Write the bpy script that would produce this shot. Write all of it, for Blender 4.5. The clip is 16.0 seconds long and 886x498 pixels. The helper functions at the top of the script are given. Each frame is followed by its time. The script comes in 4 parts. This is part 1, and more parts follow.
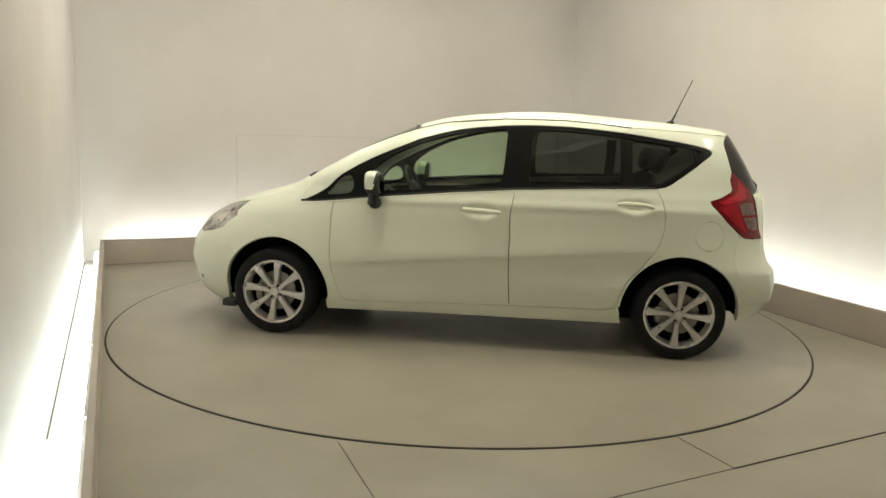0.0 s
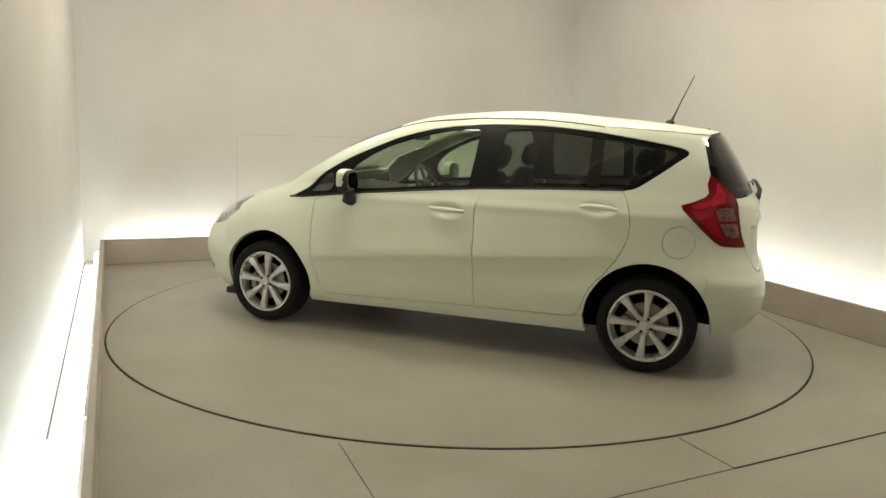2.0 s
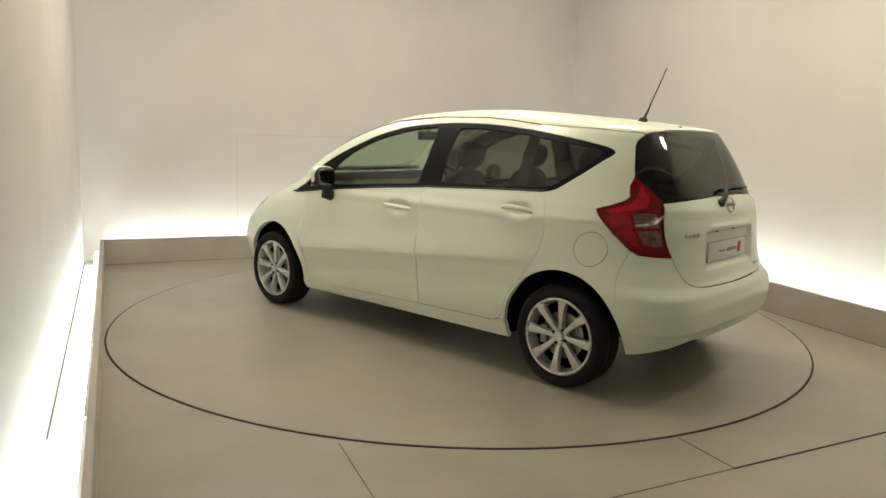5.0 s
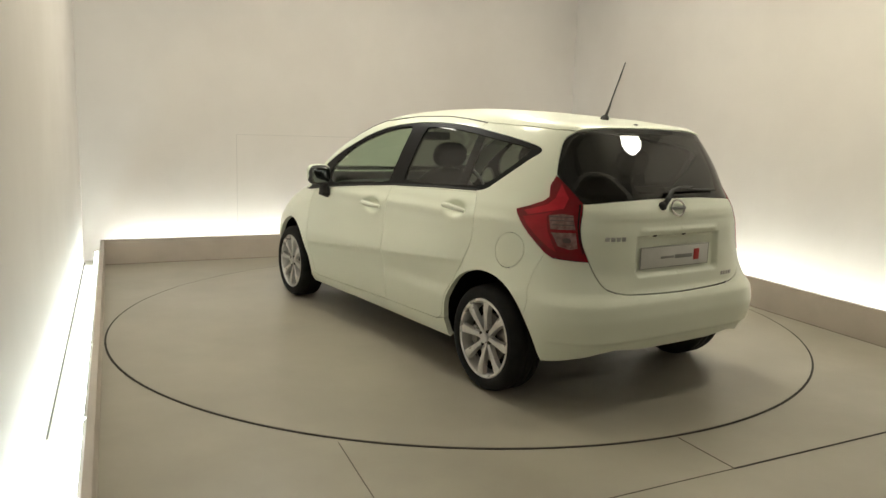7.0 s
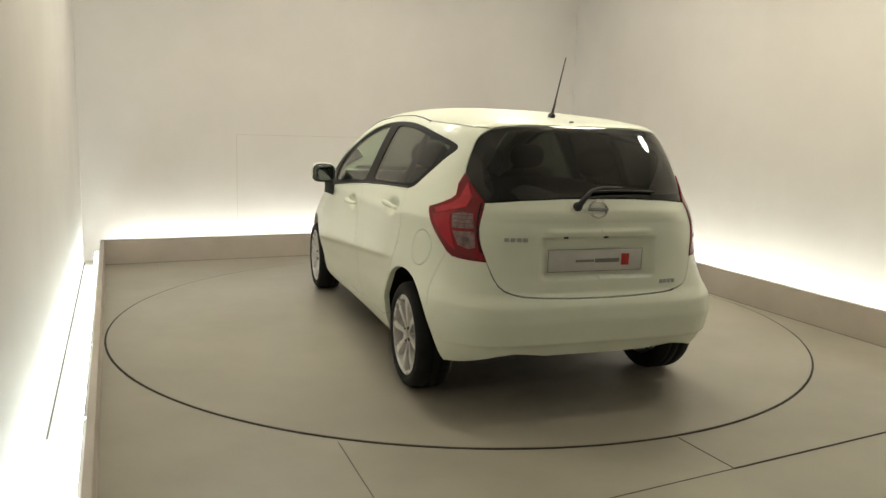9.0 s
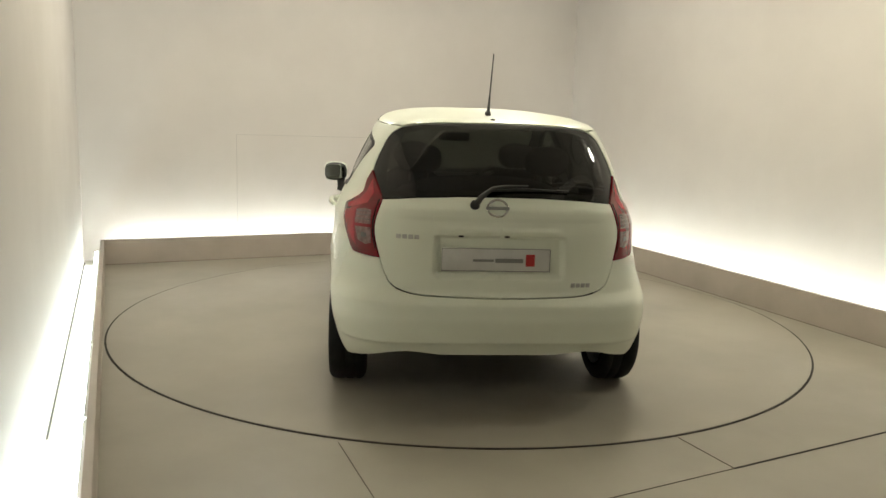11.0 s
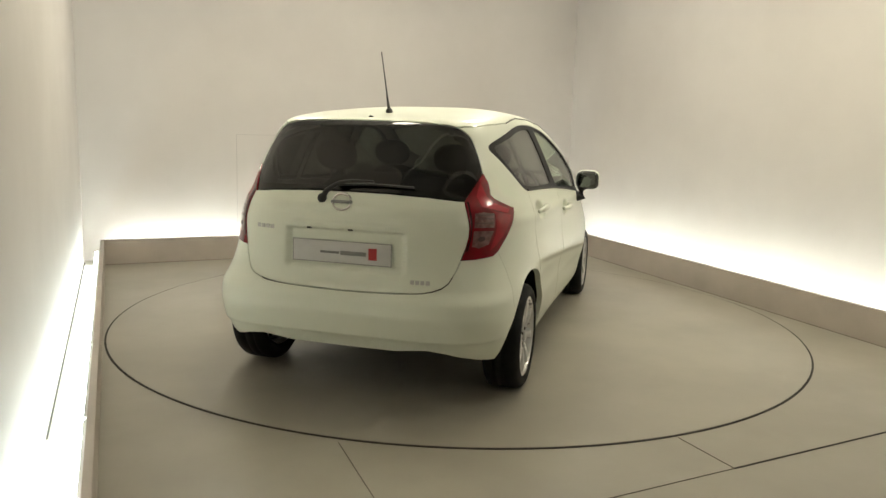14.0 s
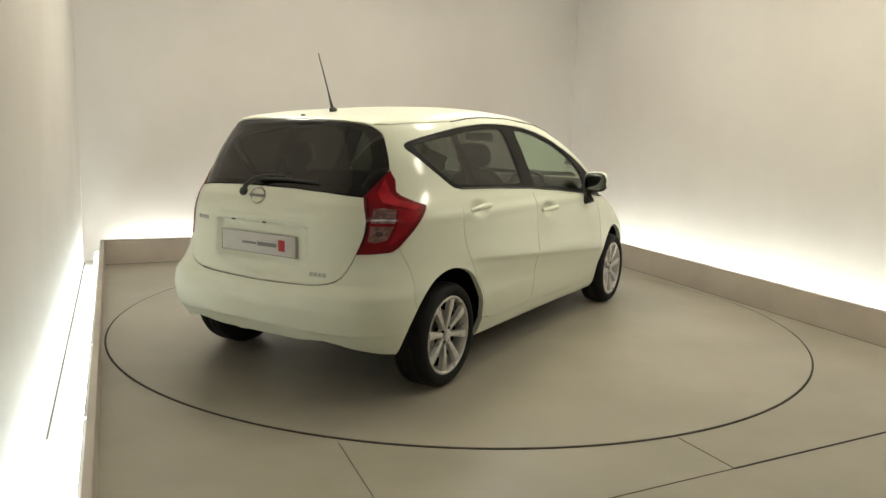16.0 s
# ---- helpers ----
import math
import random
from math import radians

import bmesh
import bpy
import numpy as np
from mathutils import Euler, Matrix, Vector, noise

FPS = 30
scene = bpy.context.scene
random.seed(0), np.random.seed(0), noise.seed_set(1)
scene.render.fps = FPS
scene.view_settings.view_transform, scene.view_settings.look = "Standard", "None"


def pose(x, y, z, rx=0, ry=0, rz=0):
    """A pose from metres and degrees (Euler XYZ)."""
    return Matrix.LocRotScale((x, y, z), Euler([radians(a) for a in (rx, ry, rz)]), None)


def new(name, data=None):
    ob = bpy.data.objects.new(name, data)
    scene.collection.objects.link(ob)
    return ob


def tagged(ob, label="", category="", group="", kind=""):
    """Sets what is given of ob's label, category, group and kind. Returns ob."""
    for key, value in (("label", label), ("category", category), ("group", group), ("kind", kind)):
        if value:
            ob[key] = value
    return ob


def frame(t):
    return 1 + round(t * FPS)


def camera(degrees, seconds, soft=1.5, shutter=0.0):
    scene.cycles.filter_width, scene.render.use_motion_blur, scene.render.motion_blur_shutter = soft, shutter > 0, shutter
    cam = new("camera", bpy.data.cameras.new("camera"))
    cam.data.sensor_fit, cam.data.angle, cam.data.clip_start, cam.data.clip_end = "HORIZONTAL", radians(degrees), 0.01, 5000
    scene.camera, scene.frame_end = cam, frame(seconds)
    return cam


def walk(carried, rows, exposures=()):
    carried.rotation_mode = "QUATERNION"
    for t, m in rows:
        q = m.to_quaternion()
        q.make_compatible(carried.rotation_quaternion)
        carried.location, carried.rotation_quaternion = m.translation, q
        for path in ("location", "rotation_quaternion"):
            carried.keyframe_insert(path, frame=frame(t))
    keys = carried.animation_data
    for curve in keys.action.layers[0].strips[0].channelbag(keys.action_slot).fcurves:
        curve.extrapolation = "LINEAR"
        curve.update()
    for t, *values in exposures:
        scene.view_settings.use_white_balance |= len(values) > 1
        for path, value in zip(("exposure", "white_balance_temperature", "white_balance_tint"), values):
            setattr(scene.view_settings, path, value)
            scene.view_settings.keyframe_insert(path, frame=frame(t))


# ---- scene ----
# ---------- camera: it stands still beside the wall of the bay ----------
CAM = Matrix.Translation((0.0, -5.510, 1.364)) @ pose(0, 0, 0, 0, 0, 1.244) @ pose(0, 0, 0, 90 - 8.979, 0, 0) @ pose(0, 0, 0, 0, 0, 1.720)
cam = camera(61.9, 16.0, soft=1.5)
walk(cam, [(0.0, CAM), (16.0, CAM)], exposures=[(0.0, 0.15, 6500, 10), (16.0, 0.15, 6500, 10)])

# ---------- light ----------
world = bpy.data.worlds.new("world")
scene.world = world
world.use_nodes = True
world.node_tree.nodes["Background"].inputs[0].default_value = (0.9, 0.85, 0.75, 1)
world.node_tree.nodes["Background"].inputs[1].default_value = 0.02
TUBE_POWER = 46.0
GLOBE_R = .22
LAMP_GLOW = 23.0


# ---------- materials ----------
def material(name, color, rough=0.5, metal=0.0, coat=0.0, spec=0.5, coat_rough=0.07):
    m = bpy.data.materials.new(name)
    m.use_nodes = True
    b = m.node_tree.nodes["Principled BSDF"]
    b.inputs["Base Color"].default_value = (*color, 1)
    b.inputs["Roughness"].default_value = rough
    b.inputs["Metallic"].default_value = metal
    b.inputs["Coat Weight"].default_value = coat
    b.inputs["Coat Roughness"].default_value = coat_rough
    b.inputs["Specular IOR Level"].default_value = spec
    return m


def node(m, kind, **values):
    n = m.node_tree.nodes.new(kind)
    for k, v in values.items():
        n.inputs[k].default_value = v
    return n


def mottled(m, base, other, scale, amount=1.0, detail=5.0, fine=0.0, bump=0.0, bump_scale=200.0, rough=None):
    """Two scales of colour variation, uneven gloss and fine relief."""
    t = m.node_tree
    b = t.nodes["Principled BSDF"]
    co = t.nodes.new("ShaderNodeTexCoord")
    n1 = node(m, "ShaderNodeTexNoise", Scale=scale, Detail=detail, Roughness=0.55)
    n2 = node(m, "ShaderNodeTexNoise", Scale=bump_scale, Detail=3.0)
    t.links.new(co.outputs["Object"], n1.inputs["Vector"])
    t.links.new(co.outputs["Object"], n2.inputs["Vector"])
    ramp = node(m, "ShaderNodeMapRange")
    ramp.inputs["From Min"].default_value, ramp.inputs["From Max"].default_value = 0.36, 0.66
    t.links.new(n1.outputs[0], ramp.inputs["Value"])
    fin = node(m, "ShaderNodeMath")
    fin.operation = "MULTIPLY_ADD"
    t.links.new(n2.outputs[0], fin.inputs[0])
    fin.inputs[1].default_value = fine
    t.links.new(ramp.outputs[0], fin.inputs[2])
    mul = node(m, "ShaderNodeMath")
    mul.operation = "MULTIPLY"
    t.links.new(fin.outputs[0], mul.inputs[0])
    mul.inputs[1].default_value = amount
    mix = t.nodes.new("ShaderNodeMix")
    mix.data_type = "RGBA"
    mix.inputs[6].default_value, mix.inputs[7].default_value = (*base, 1), (*other, 1)
    t.links.new(mul.outputs[0], mix.inputs[0])
    t.links.new(mix.outputs[2], b.inputs["Base Color"])
    if rough:
        r = node(m, "ShaderNodeMapRange")
        r.inputs["To Min"].default_value, r.inputs["To Max"].default_value = rough
        t.links.new(n1.outputs[0], r.inputs["Value"])
        t.links.new(r.outputs[0], b.inputs["Roughness"])
    if bump:
        bn = node(m, "ShaderNodeBump", Strength=bump, Distance=0.002)
        t.links.new(n2.outputs[0], bn.inputs["Height"])
        t.links.new(bn.outputs[0], b.inputs["Normal"])
    return m


def glowing(name, color, strength):
    m = bpy.data.materials.new(name)
    m.use_nodes = True
    t = m.node_tree
    t.nodes.remove(t.nodes["Principled BSDF"])
    e = node(m, "ShaderNodeEmission", Color=(*color, 1), Strength=strength)
    t.links.new(e.outputs[0], t.nodes["Material Output"].inputs[0])
    return m


def pane_glass(name, tint, gloss=0.08):
    """Thin sheet glass: tinted see-through with a Fresnel mirror on top."""
    m = bpy.data.materials.new(name)
    m.use_nodes = True
    t = m.node_tree
    t.nodes.remove(t.nodes["Principled BSDF"])
    tr = node(m, "ShaderNodeBsdfTransparent", Color=(*tint, 1))
    gl = node(m, "ShaderNodeBsdfGlossy", Color=(1, 1, 1, 1), Roughness=0.015)
    lw = node(m, "ShaderNodeLayerWeight", Blend=0.5)
    pw = node(m, "ShaderNodeMath")
    pw.operation = "POWER"
    pw.inputs[1].default_value = 5.0
    t.links.new(lw.outputs["Facing"], pw.inputs[0])
    fr = node(m, "ShaderNodeMath")
    fr.operation = "MULTIPLY_ADD"
    fr.inputs[1].default_value, fr.inputs[2].default_value = 0.75, 0.046
    t.links.new(pw.outputs[0], fr.inputs[0])
    mix = t.nodes.new("ShaderNodeMixShader")
    t.links.new(fr.outputs[0], mix.inputs[0])
    t.links.new(tr.outputs[0], mix.inputs[1])
    t.links.new(gl.outputs[0], mix.inputs[2])
    t.links.new(mix.outputs[0], t.nodes["Material Output"].inputs[0])
    return m


WALL = mottled(material("wall_paint", (.74, .71, .67), .75), (.560, .526, .490), (.515, .481, .448), .9, bump=.12, bump_scale=160, fine=.15, rough=(.66, .82))
KERB = mottled(material("kerb_paint", (.5, .45, .39), .6), (.46, .405, .35), (.40, .35, .30), 2.2, bump=.1, fine=.2, rough=(.5, .7))
FLOOR = mottled(material("floor_paint", (.33, .30, .25), .42), (.37, .345, .28), (.32, .296, .24), 1.3, bump=.10, bump_scale=260, fine=.25, rough=(.30, .46))
DISC = mottled(material("turntable_paint", (.34, .31, .26), .40), (.375, .35, .285), (.325, .30, .245), 1.1, bump=.10, bump_scale=260, fine=.25, rough=(.28, .44))
# grey of the added front wall, chosen for how much light it returns
BOUNCE_GREY = mottled(material("bounce_grey_paint", (.30, .285, .265), .8), (.31, .295, .27), (.26, .25, .23), 1.0)
SEAM = material("seam_filler", (.40, .38, .36), .8)
material_white = material("white_enamel", (.8, .8, .78), .4)
FINE = material("faint_joint", (.15, .135, .11), .8)
JOINT = material("dark_joint", (.028, .025, .02), .8)
CEIL = mottled(material("ceiling_paint", (.55, .53, .49), .8), (.55, .53, .49), (.45, .43, .395), 1.0)
BEAM = material("beam_steel", (.12, .115, .11), .6)
TUBE = glowing("tube_light", (.92, 1.0, .96), TUBE_POWER)
COOL_TUBE = glowing("cool_tube_light", (.87, 1.0, .98), TUBE_POWER * 1.12)
# right-hand tubes, dimmed to set the glow on the right wall
DIM_TUBE = glowing("dim_tube_light", (.93, 1.0, .94), TUBE_POWER * .84)
# emission of the added batten that brightens the car from the viewpoint's side
FILL_BATTEN = glowing("fill_batten_glow", (.98, .98, .84), 10.5)
# glow of the fill globes, neutral and warm, then of the mirrored lamp
FILLGLOW = glowing("fill_globe_light", (.98, .955, .85), LAMP_GLOW)
WARMFILL = glowing("warm_fill_globe_light", (1.0, .932, .735), LAMP_GLOW * 1.14)
SMALLGLOW = glowing("small_lamp_light", (.98, .94, .77), LAMP_GLOW * 2.2)
PAINT = mottled(material("pearl_white_paint", (.80, .80, .69), .4, coat=.45, coat_rough=.10, spec=.3), (.775, .808, .69), (.75, .785, .668), .8, amount=.5, rough=(.36, .46))
BLACK = material("gloss_black_trim", (.006, .006, .006), .10, spec=.22)
SATIN = material("satin_black_trim", (.006, .006, .006), .42, spec=.09)
PLASTIC = mottled(material("black_plastic", (.02, .02, .02), .55), (.022, .022, .021), (.014, .014, .014), 30, bump=.2, bump_scale=600)
DARK = material("dark_cavity", (.006, .006, .006), .95, spec=.05)
RUBBER = mottled(material("tyre_rubber", (.012, .012, .0115), .75, spec=.2), (.013, .0128, .0125), (.008, .008, .008), 12, bump=.2, bump_scale=300)
ALLOY = mottled(material("silver_alloy", (.66, .65, .63), .28, metal=.5), (.68, .67, .655), (.56, .55, .535), 14, rough=(.22, .36))
STEEL = material("brake_steel", (.30, .29, .27), .4, metal=1.0)
CHROME = material("chrome", (.80, .80, .78), .08, metal=1.0)
RED = mottled(material("red_lens", (.37, .007, .018), .12, coat=.3, coat_rough=.04, spec=.25), (.37, .007, .018), (.27, .005, .013), 9, rough=(.14, .24))
GUIDE = mottled(material("bright_red_lens", (.47, .012, .026), .16, coat=.3, coat_rough=.04, spec=.25), (.47, .012, .026), (.36, .009, .02), 18, rough=(.14, .24))
DEEPRED = mottled(material("deep_red_lens", (.22, .003, .010), .16, coat=.3, coat_rough=.04, spec=.25), (.22, .003, .010), (.15, .002, .007), 9, rough=(.14, .24))
RIB = material("dark_red_lens", (.05, .012, .014), .3)
CLEAR = mottled(material("smoky_lens", (.16, .13, .12), .12, coat=1.0), (.25, .125, .12), (.12, .045, .045), 34, rough=(.1, .2))
HEADGLASS = mottled(material("headlamp_lens", (.45, .46, .44), .1, coat=1.0), (.56, .56, .53), (.16, .16, .15), 13, rough=(.08, .2))
GLASS = pane_glass("clear_green_glass", (.62, .72, .60))
TINT = pane_glass("privacy_glass", (.21, .22, .198))
REAR_TINT = pane_glass("rear_privacy_glass", (.045, .047, .043))
SCREEN = pane_glass("windscreen_glass", (.68, .76, .66))
MIRROR = material("mirror_glass", (.20, .22, .21), .02, metal=1.0)
CLOTH = mottled(material("black_seat_cloth", (.022, .022, .023), .9), (.026, .026, .027), (.013, .013, .014), 40, bump=.4, bump_scale=500)
TRIM = mottled(material("grey_trim", (.055, .055, .052), .65), (.06, .06, .056), (.04, .04, .038), 20)
LINER = mottled(material("headliner_cloth", (.30, .29, .26), .9), (.32, .31, .28), (.27, .26, .23), 30)
PLATE = mottled(material("plate_white", (.52, .52, .48), .35), (.61, .60, .58), (.55, .545, .525), 10)
BADGE = material("dull_chrome", (.50, .50, .48), .35, metal=.6)
GREYBAR = material("grey_lettering", (.22, .22, .21), .5)
REDBAR = material("red_lettering", (.45, .03, .03), .4)


# ---------- mesh helpers ----------
def finish(name, bm, mat, parent=None, label="", smooth=True, angle=40):
    me = bpy.data.meshes.new(name)
    bmesh.ops.recalc_face_normals(bm, faces=bm.faces)
    bm.to_mesh(me)
    bm.free()
    for f in me.polygons:
        f.use_smooth = smooth
    if smooth:
        me.set_sharp_from_angle(angle=radians(angle))
    me.materials.append(mat)
    ob = new(name, me)
    if parent:
        ob.parent = parent
    if label:
        ob["label"] = label
    return ob


def part(name, bm, mat, parent, label="", smooth=True, angle=40):
    return finish(name, bm, mat, parent, label, smooth, angle)


def prism(bm, outline, z0, z1):
    """A solid over a plan outline (x, y)."""
    lo = [bm.verts.new((x, y, z0)) for x, y in outline]
    hi = [bm.verts.new((x, y, z1)) for x, y in outline]
    n = len(outline)
    bm.faces.new(lo[::-1])
    bm.faces.new(hi)
    for i in range(n):
        bm.faces.new((lo[i], lo[(i + 1) % n], hi[(i + 1) % n], hi[i]))


def box(bm, c, size, m=None):
    r = bmesh.ops.create_cube(bm, size=1, matrix=(m or Matrix()) @ Matrix.Translation(c) @ Matrix.Diagonal((*size, 1)))
    return r["verts"]


def rbox(bm, c, size, m=None, bevel=.008, seg=2):
    vs = box(bm, c, size, m)
    es = list({e for v in vs for e in v.link_edges})
    bmesh.ops.bevel(bm, geom=es, offset=bevel, segments=seg, affect="EDGES", profile=.5)


def blob(bm, c, half, n=3.0, m=None, level=3, shape=None):
    """A rounded block: a superellipsoid, optionally bent by shape(v)."""
    r = bmesh.ops.create_icosphere(bm, subdivisions=level, radius=1)
    for v in r["verts"]:
        d = v.co.normalized()
        k = (abs(d.x) ** n + abs(d.y) ** n + abs(d.z) ** n) ** (-1 / n)
        q = Vector((d.x * k * half[0], d.y * k * half[1], d.z * k * half[2]))
        if shape:
            q = Vector(shape(q))
        q = q + Vector(c)
        v.co = m @ q if m else q


def lathe(bm, prof, seg=48, close=False):
    """Turn a profile of (radius, y) about the y axis."""
    rings = []
    for i in range(seg):
        a = 2 * math.pi * i / seg
        rings.append([bm.verts.new((r * math.cos(a), y, r * math.sin(a))) for r, y in prof])
    k = len(prof)
    for i in range(seg):
        a, b = rings[i], rings[(i + 1) % seg]
        for j in range(k if close else k - 1):
            bm.faces.new((a[j], a[(j + 1) % k], b[(j + 1) % k], b[j]))


def pipe(bm, pts, r, seg=8, ends=True):
    """A round bar along points; r may be a list."""
    pts = [Vector(p) for p in pts]
    rs = r if isinstance(r, (list, tuple)) else [r] * len(pts)
    rings = []
    for i, p in enumerate(pts):
        t = (pts[min(i + 1, len(pts) - 1)] - pts[max(i - 1, 0)]).normalized()
        a = t.orthogonal().normalized() if abs(t.z) > .9 else t.cross(Vector((0, 0, 1))).normalized()
        b = t.cross(a)
        rings.append([bm.verts.new(p + (a * math.cos(2 * math.pi * j / seg) + b * math.sin(2 * math.pi * j / seg)) * rs[i]) for j in range(seg)])
    for u, v in zip(rings, rings[1:]):
        for j in range(seg):
            bm.faces.new((u[j], u[(j + 1) % seg], v[(j + 1) % seg], v[j]))
    if ends:
        bm.faces.new(rings[0][::-1])
        bm.faces.new(rings[-1])


# ---------- the bay: plan of kerbs and walls ----------
K_BL, K_BR = Vector((-3.42, 1.45)), Vector((1.165, 3.846))
K_L, K_R = Vector((-1.296, -3.007)), Vector((2.93, -.52))
T_L, T_B, T_R = (K_L - K_BL).normalized(), (K_BR - K_BL).normalized(), (K_R - K_BR).normalized()
KERB_H, KERB_T = .24, .03
RUN_L, RUN_R = 5.7, 5.2   # lengths of the side kerbs
DEEP = 11.0        # length of the side walls
ROOM_H = 3.35


def left_n(t):
    return Vector((-t.y, t.x))


OUT_L, OUT_B, OUT_R = -left_n(T_L), left_n(T_B), left_n(T_R)


def cross2(p, t, q, u):
    d = t.x * u.y - t.y * u.x
    s = ((q - p).x * u.y - (q - p).y * u.x) / d
    return p + t * s


def corner_l(dl, db):
    return cross2(K_BL + OUT_L * dl, T_L, K_BL + OUT_B * db, T_B)


def corner_r(dr, db):
    return cross2(K_BR + OUT_R * dr, T_R, K_BR + OUT_B * db, T_B)


D_L, D_B, D_R = .19, .26, .38
W_BL, W_BR = corner_l(D_L, D_B), corner_r(D_R, D_B)
W_FL, W_FR = W_BL + (T_L + OUT_L * .0052) * DEEP, W_BR + T_R * DEEP


def slab(name, a, b, out, thick, z0, z1, mat, label):
    bm = bmesh.new()
    prism(bm, [a, b, b + out * thick, a + out * thick], z0, z1)
    return tagged(finish(name, bm, mat, smooth=False), label, "wall", kind="structure")


EXT = .12
wall_back = slab("wall_back", W_BL - T_B * EXT, W_BR + T_B * EXT, OUT_B, EXT, -.02, ROOM_H, WALL, "smooth warm white painted wall lit from its foot")
wall_left = slab("wall_left", W_BL, W_FL, OUT_L, EXT, -.02, ROOM_H, WALL, "smooth warm white painted wall lit from its foot")
wall_right = slab("wall_right", W_BR, W_FR, OUT_R, EXT, -.02, ROOM_H, WALL, "smooth warm white painted wall lit from its foot")
# unseen wall added behind the viewpoint; its grey limits the bounce on the car
front_out = Vector((T_L.x, T_L.y))
unseen_front_wall = slab("unseen_front_wall", W_FL - (W_FR - W_FL).normalized() * EXT, W_FR + (W_FR - W_FL).normalized() * EXT, front_out, EXT, -.02, ROOM_H, BOUNCE_GREY, "plain grey wall added out of view to close the bay")

bm = bmesh.new()
prism(bm, [W_BL, W_FL, W_FR, W_BR][::-1], -.12, -.002)
floor = tagged(finish("floor", bm, FLOOR, smooth=False), "grey beige painted floor with thin dark panel joints", "floor", kind="structure")

bm = bmesh.new()
prism(bm, [W_BL, W_FL, W_FR, W_BR][::-1], ROOM_H, ROOM_H + .1)
along = (T_L + T_R).normalized()
for k in range(7):
    o = W_BL.lerp(W_BR, .5) + along * (1.0 + k * 1.5)
    e = T_B * 3.4
    prism(bm, [o - e - along * .04, o + e - along * .04, o + e + along * .04, o - e + along * .04], ROOM_H - .16, ROOM_H + .01)
ceiling = tagged(finish("ceiling", bm, CEIL, smooth=False), "grey beige painted ceiling with shallow cross beams", "ceiling", kind="structure")


def kerb(name, a, b, out):
    bm = bmesh.new()
    prism(bm, [a, b, b + out * KERB_T, a + out * KERB_T], -.002, KERB_H)
    bmesh.ops.bevel(bm, geom=[e for e in bm.edges if all(v.co.z > .1 for v in e.verts)], offset=.004, segments=2, affect="EDGES")
    return tagged(finish(name, bm, KERB, smooth=False), "low beige painted kerb board hiding strip lights", "kerb", kind="structure")


kerb("kerb_left", K_BL, K_BL + T_L * RUN_L, OUT_L)
kerb("kerb_back", K_BL - T_B * KERB_T, K_BR + T_B * KERB_T, OUT_B)
kerb("kerb_right", K_BR, K_BR + T_R * RUN_R, OUT_R)


def trough(name, a, b, out, d):
    bm = bmesh.new()
    prism(bm, [a + out * KERB_T, b + out * KERB_T, b + out * (d - .012), a + out * (d - .012)], -.004, .002)
    return tagged(finish(name, bm, material_white, smooth=False), "white painted light trough behind the kerb", "light trough", kind="structure")


trough("trough_left", K_BL, K_BL + T_L * RUN_L, OUT_L, D_L)
trough("trough_back", K_BL, K_BR, OUT_B, D_B)
trough("trough_right", K_BR, K_BR + T_R * RUN_R, OUT_R, D_R)


# flush access panel in the back wall
a = K_BL + OUT_B * D_B + T_B * 1.315
b = a + T_B * 1.55
bm = bmesh.new()
prism(bm, [a, b, b - OUT_B * .004, a - OUT_B * .004], .30, 1.275)
tagged(finish("access_panel", bm, WALL, smooth=False), "flush painted access panel in the wall", "access panel", kind="structure")
for a2, b2, z0, z1 in ((a - T_B * .004, a, .30, 1.279), (a, b, 1.275, 1.279)):
    bm = bmesh.new()
    prism(bm, [a2, b2, b2 - OUT_B * .002, a2 - OUT_B * .002], z0, z1)
    tagged(finish("panel_seam", bm, SEAM, smooth=False), "faint shadow gap round the access panel", "wall joint", kind="structure")


# ---------- strip lights behind the kerbs ----------
def strip_light(a, b, out, tube):
    """A row of slim batten lights on the back of a kerb board."""
    t = (b - a).normalized()
    n = max(1, round((b - a).length / 1.2))
    L = (b - a).length / n
    for i in range(n):
        p = a + t * (L * (i + .5))
        turn = math.atan2(t.y, t.x)
        m = Matrix.Translation((p.x, p.y, 0)) @ Matrix.Rotation(turn, 4, "Z")
        side = 1 if left_n(t).dot(out) > 0 else -1
        e = tagged(new("strip_light"), "slim white strip light behind the kerb", "strip light", "strip lights behind the kerbs")
        e.matrix_basis = m
        bm = bmesh.new()
        rbox(bm, (0, side * (KERB_T + .012), .135), (L - .04, .022, .05), bevel=.004)
        part("batten", bm, material_white, e)
        bm = bmesh.new()
        pipe(bm, [(-L / 2 + .04, side * (KERB_T + .037), .135), (L / 2 - .04, side * (KERB_T + .037), .135)], .013, 8)
        part("tube", bm, tube, e, "glowing white tube")


strip_light(K_BL + T_L * .06, K_BL + T_L * (RUN_L - .06), OUT_L, COOL_TUBE)
strip_light(K_BL + T_B * .06, K_BR - T_B * .06, OUT_B, TUBE)
strip_light(K_BR + T_R * .06, K_BR + T_R * (RUN_R - .06), OUT_R, DIM_TUBE)


# ---------- floor joints ----------
def joint(name, a, b, w, label="thin dark joint in the floor", mat=None):
    a, b = Vector(a), Vector(b)
    n = left_n((b - a).normalized()) * w / 2
    bm = bmesh.new()
    prism(bm, [a - n, b - n, b + n, a + n], -.010, .0005)
    return tagged(finish(name, bm, mat or JOINT, smooth=False), label, "floor joint", kind="structure")


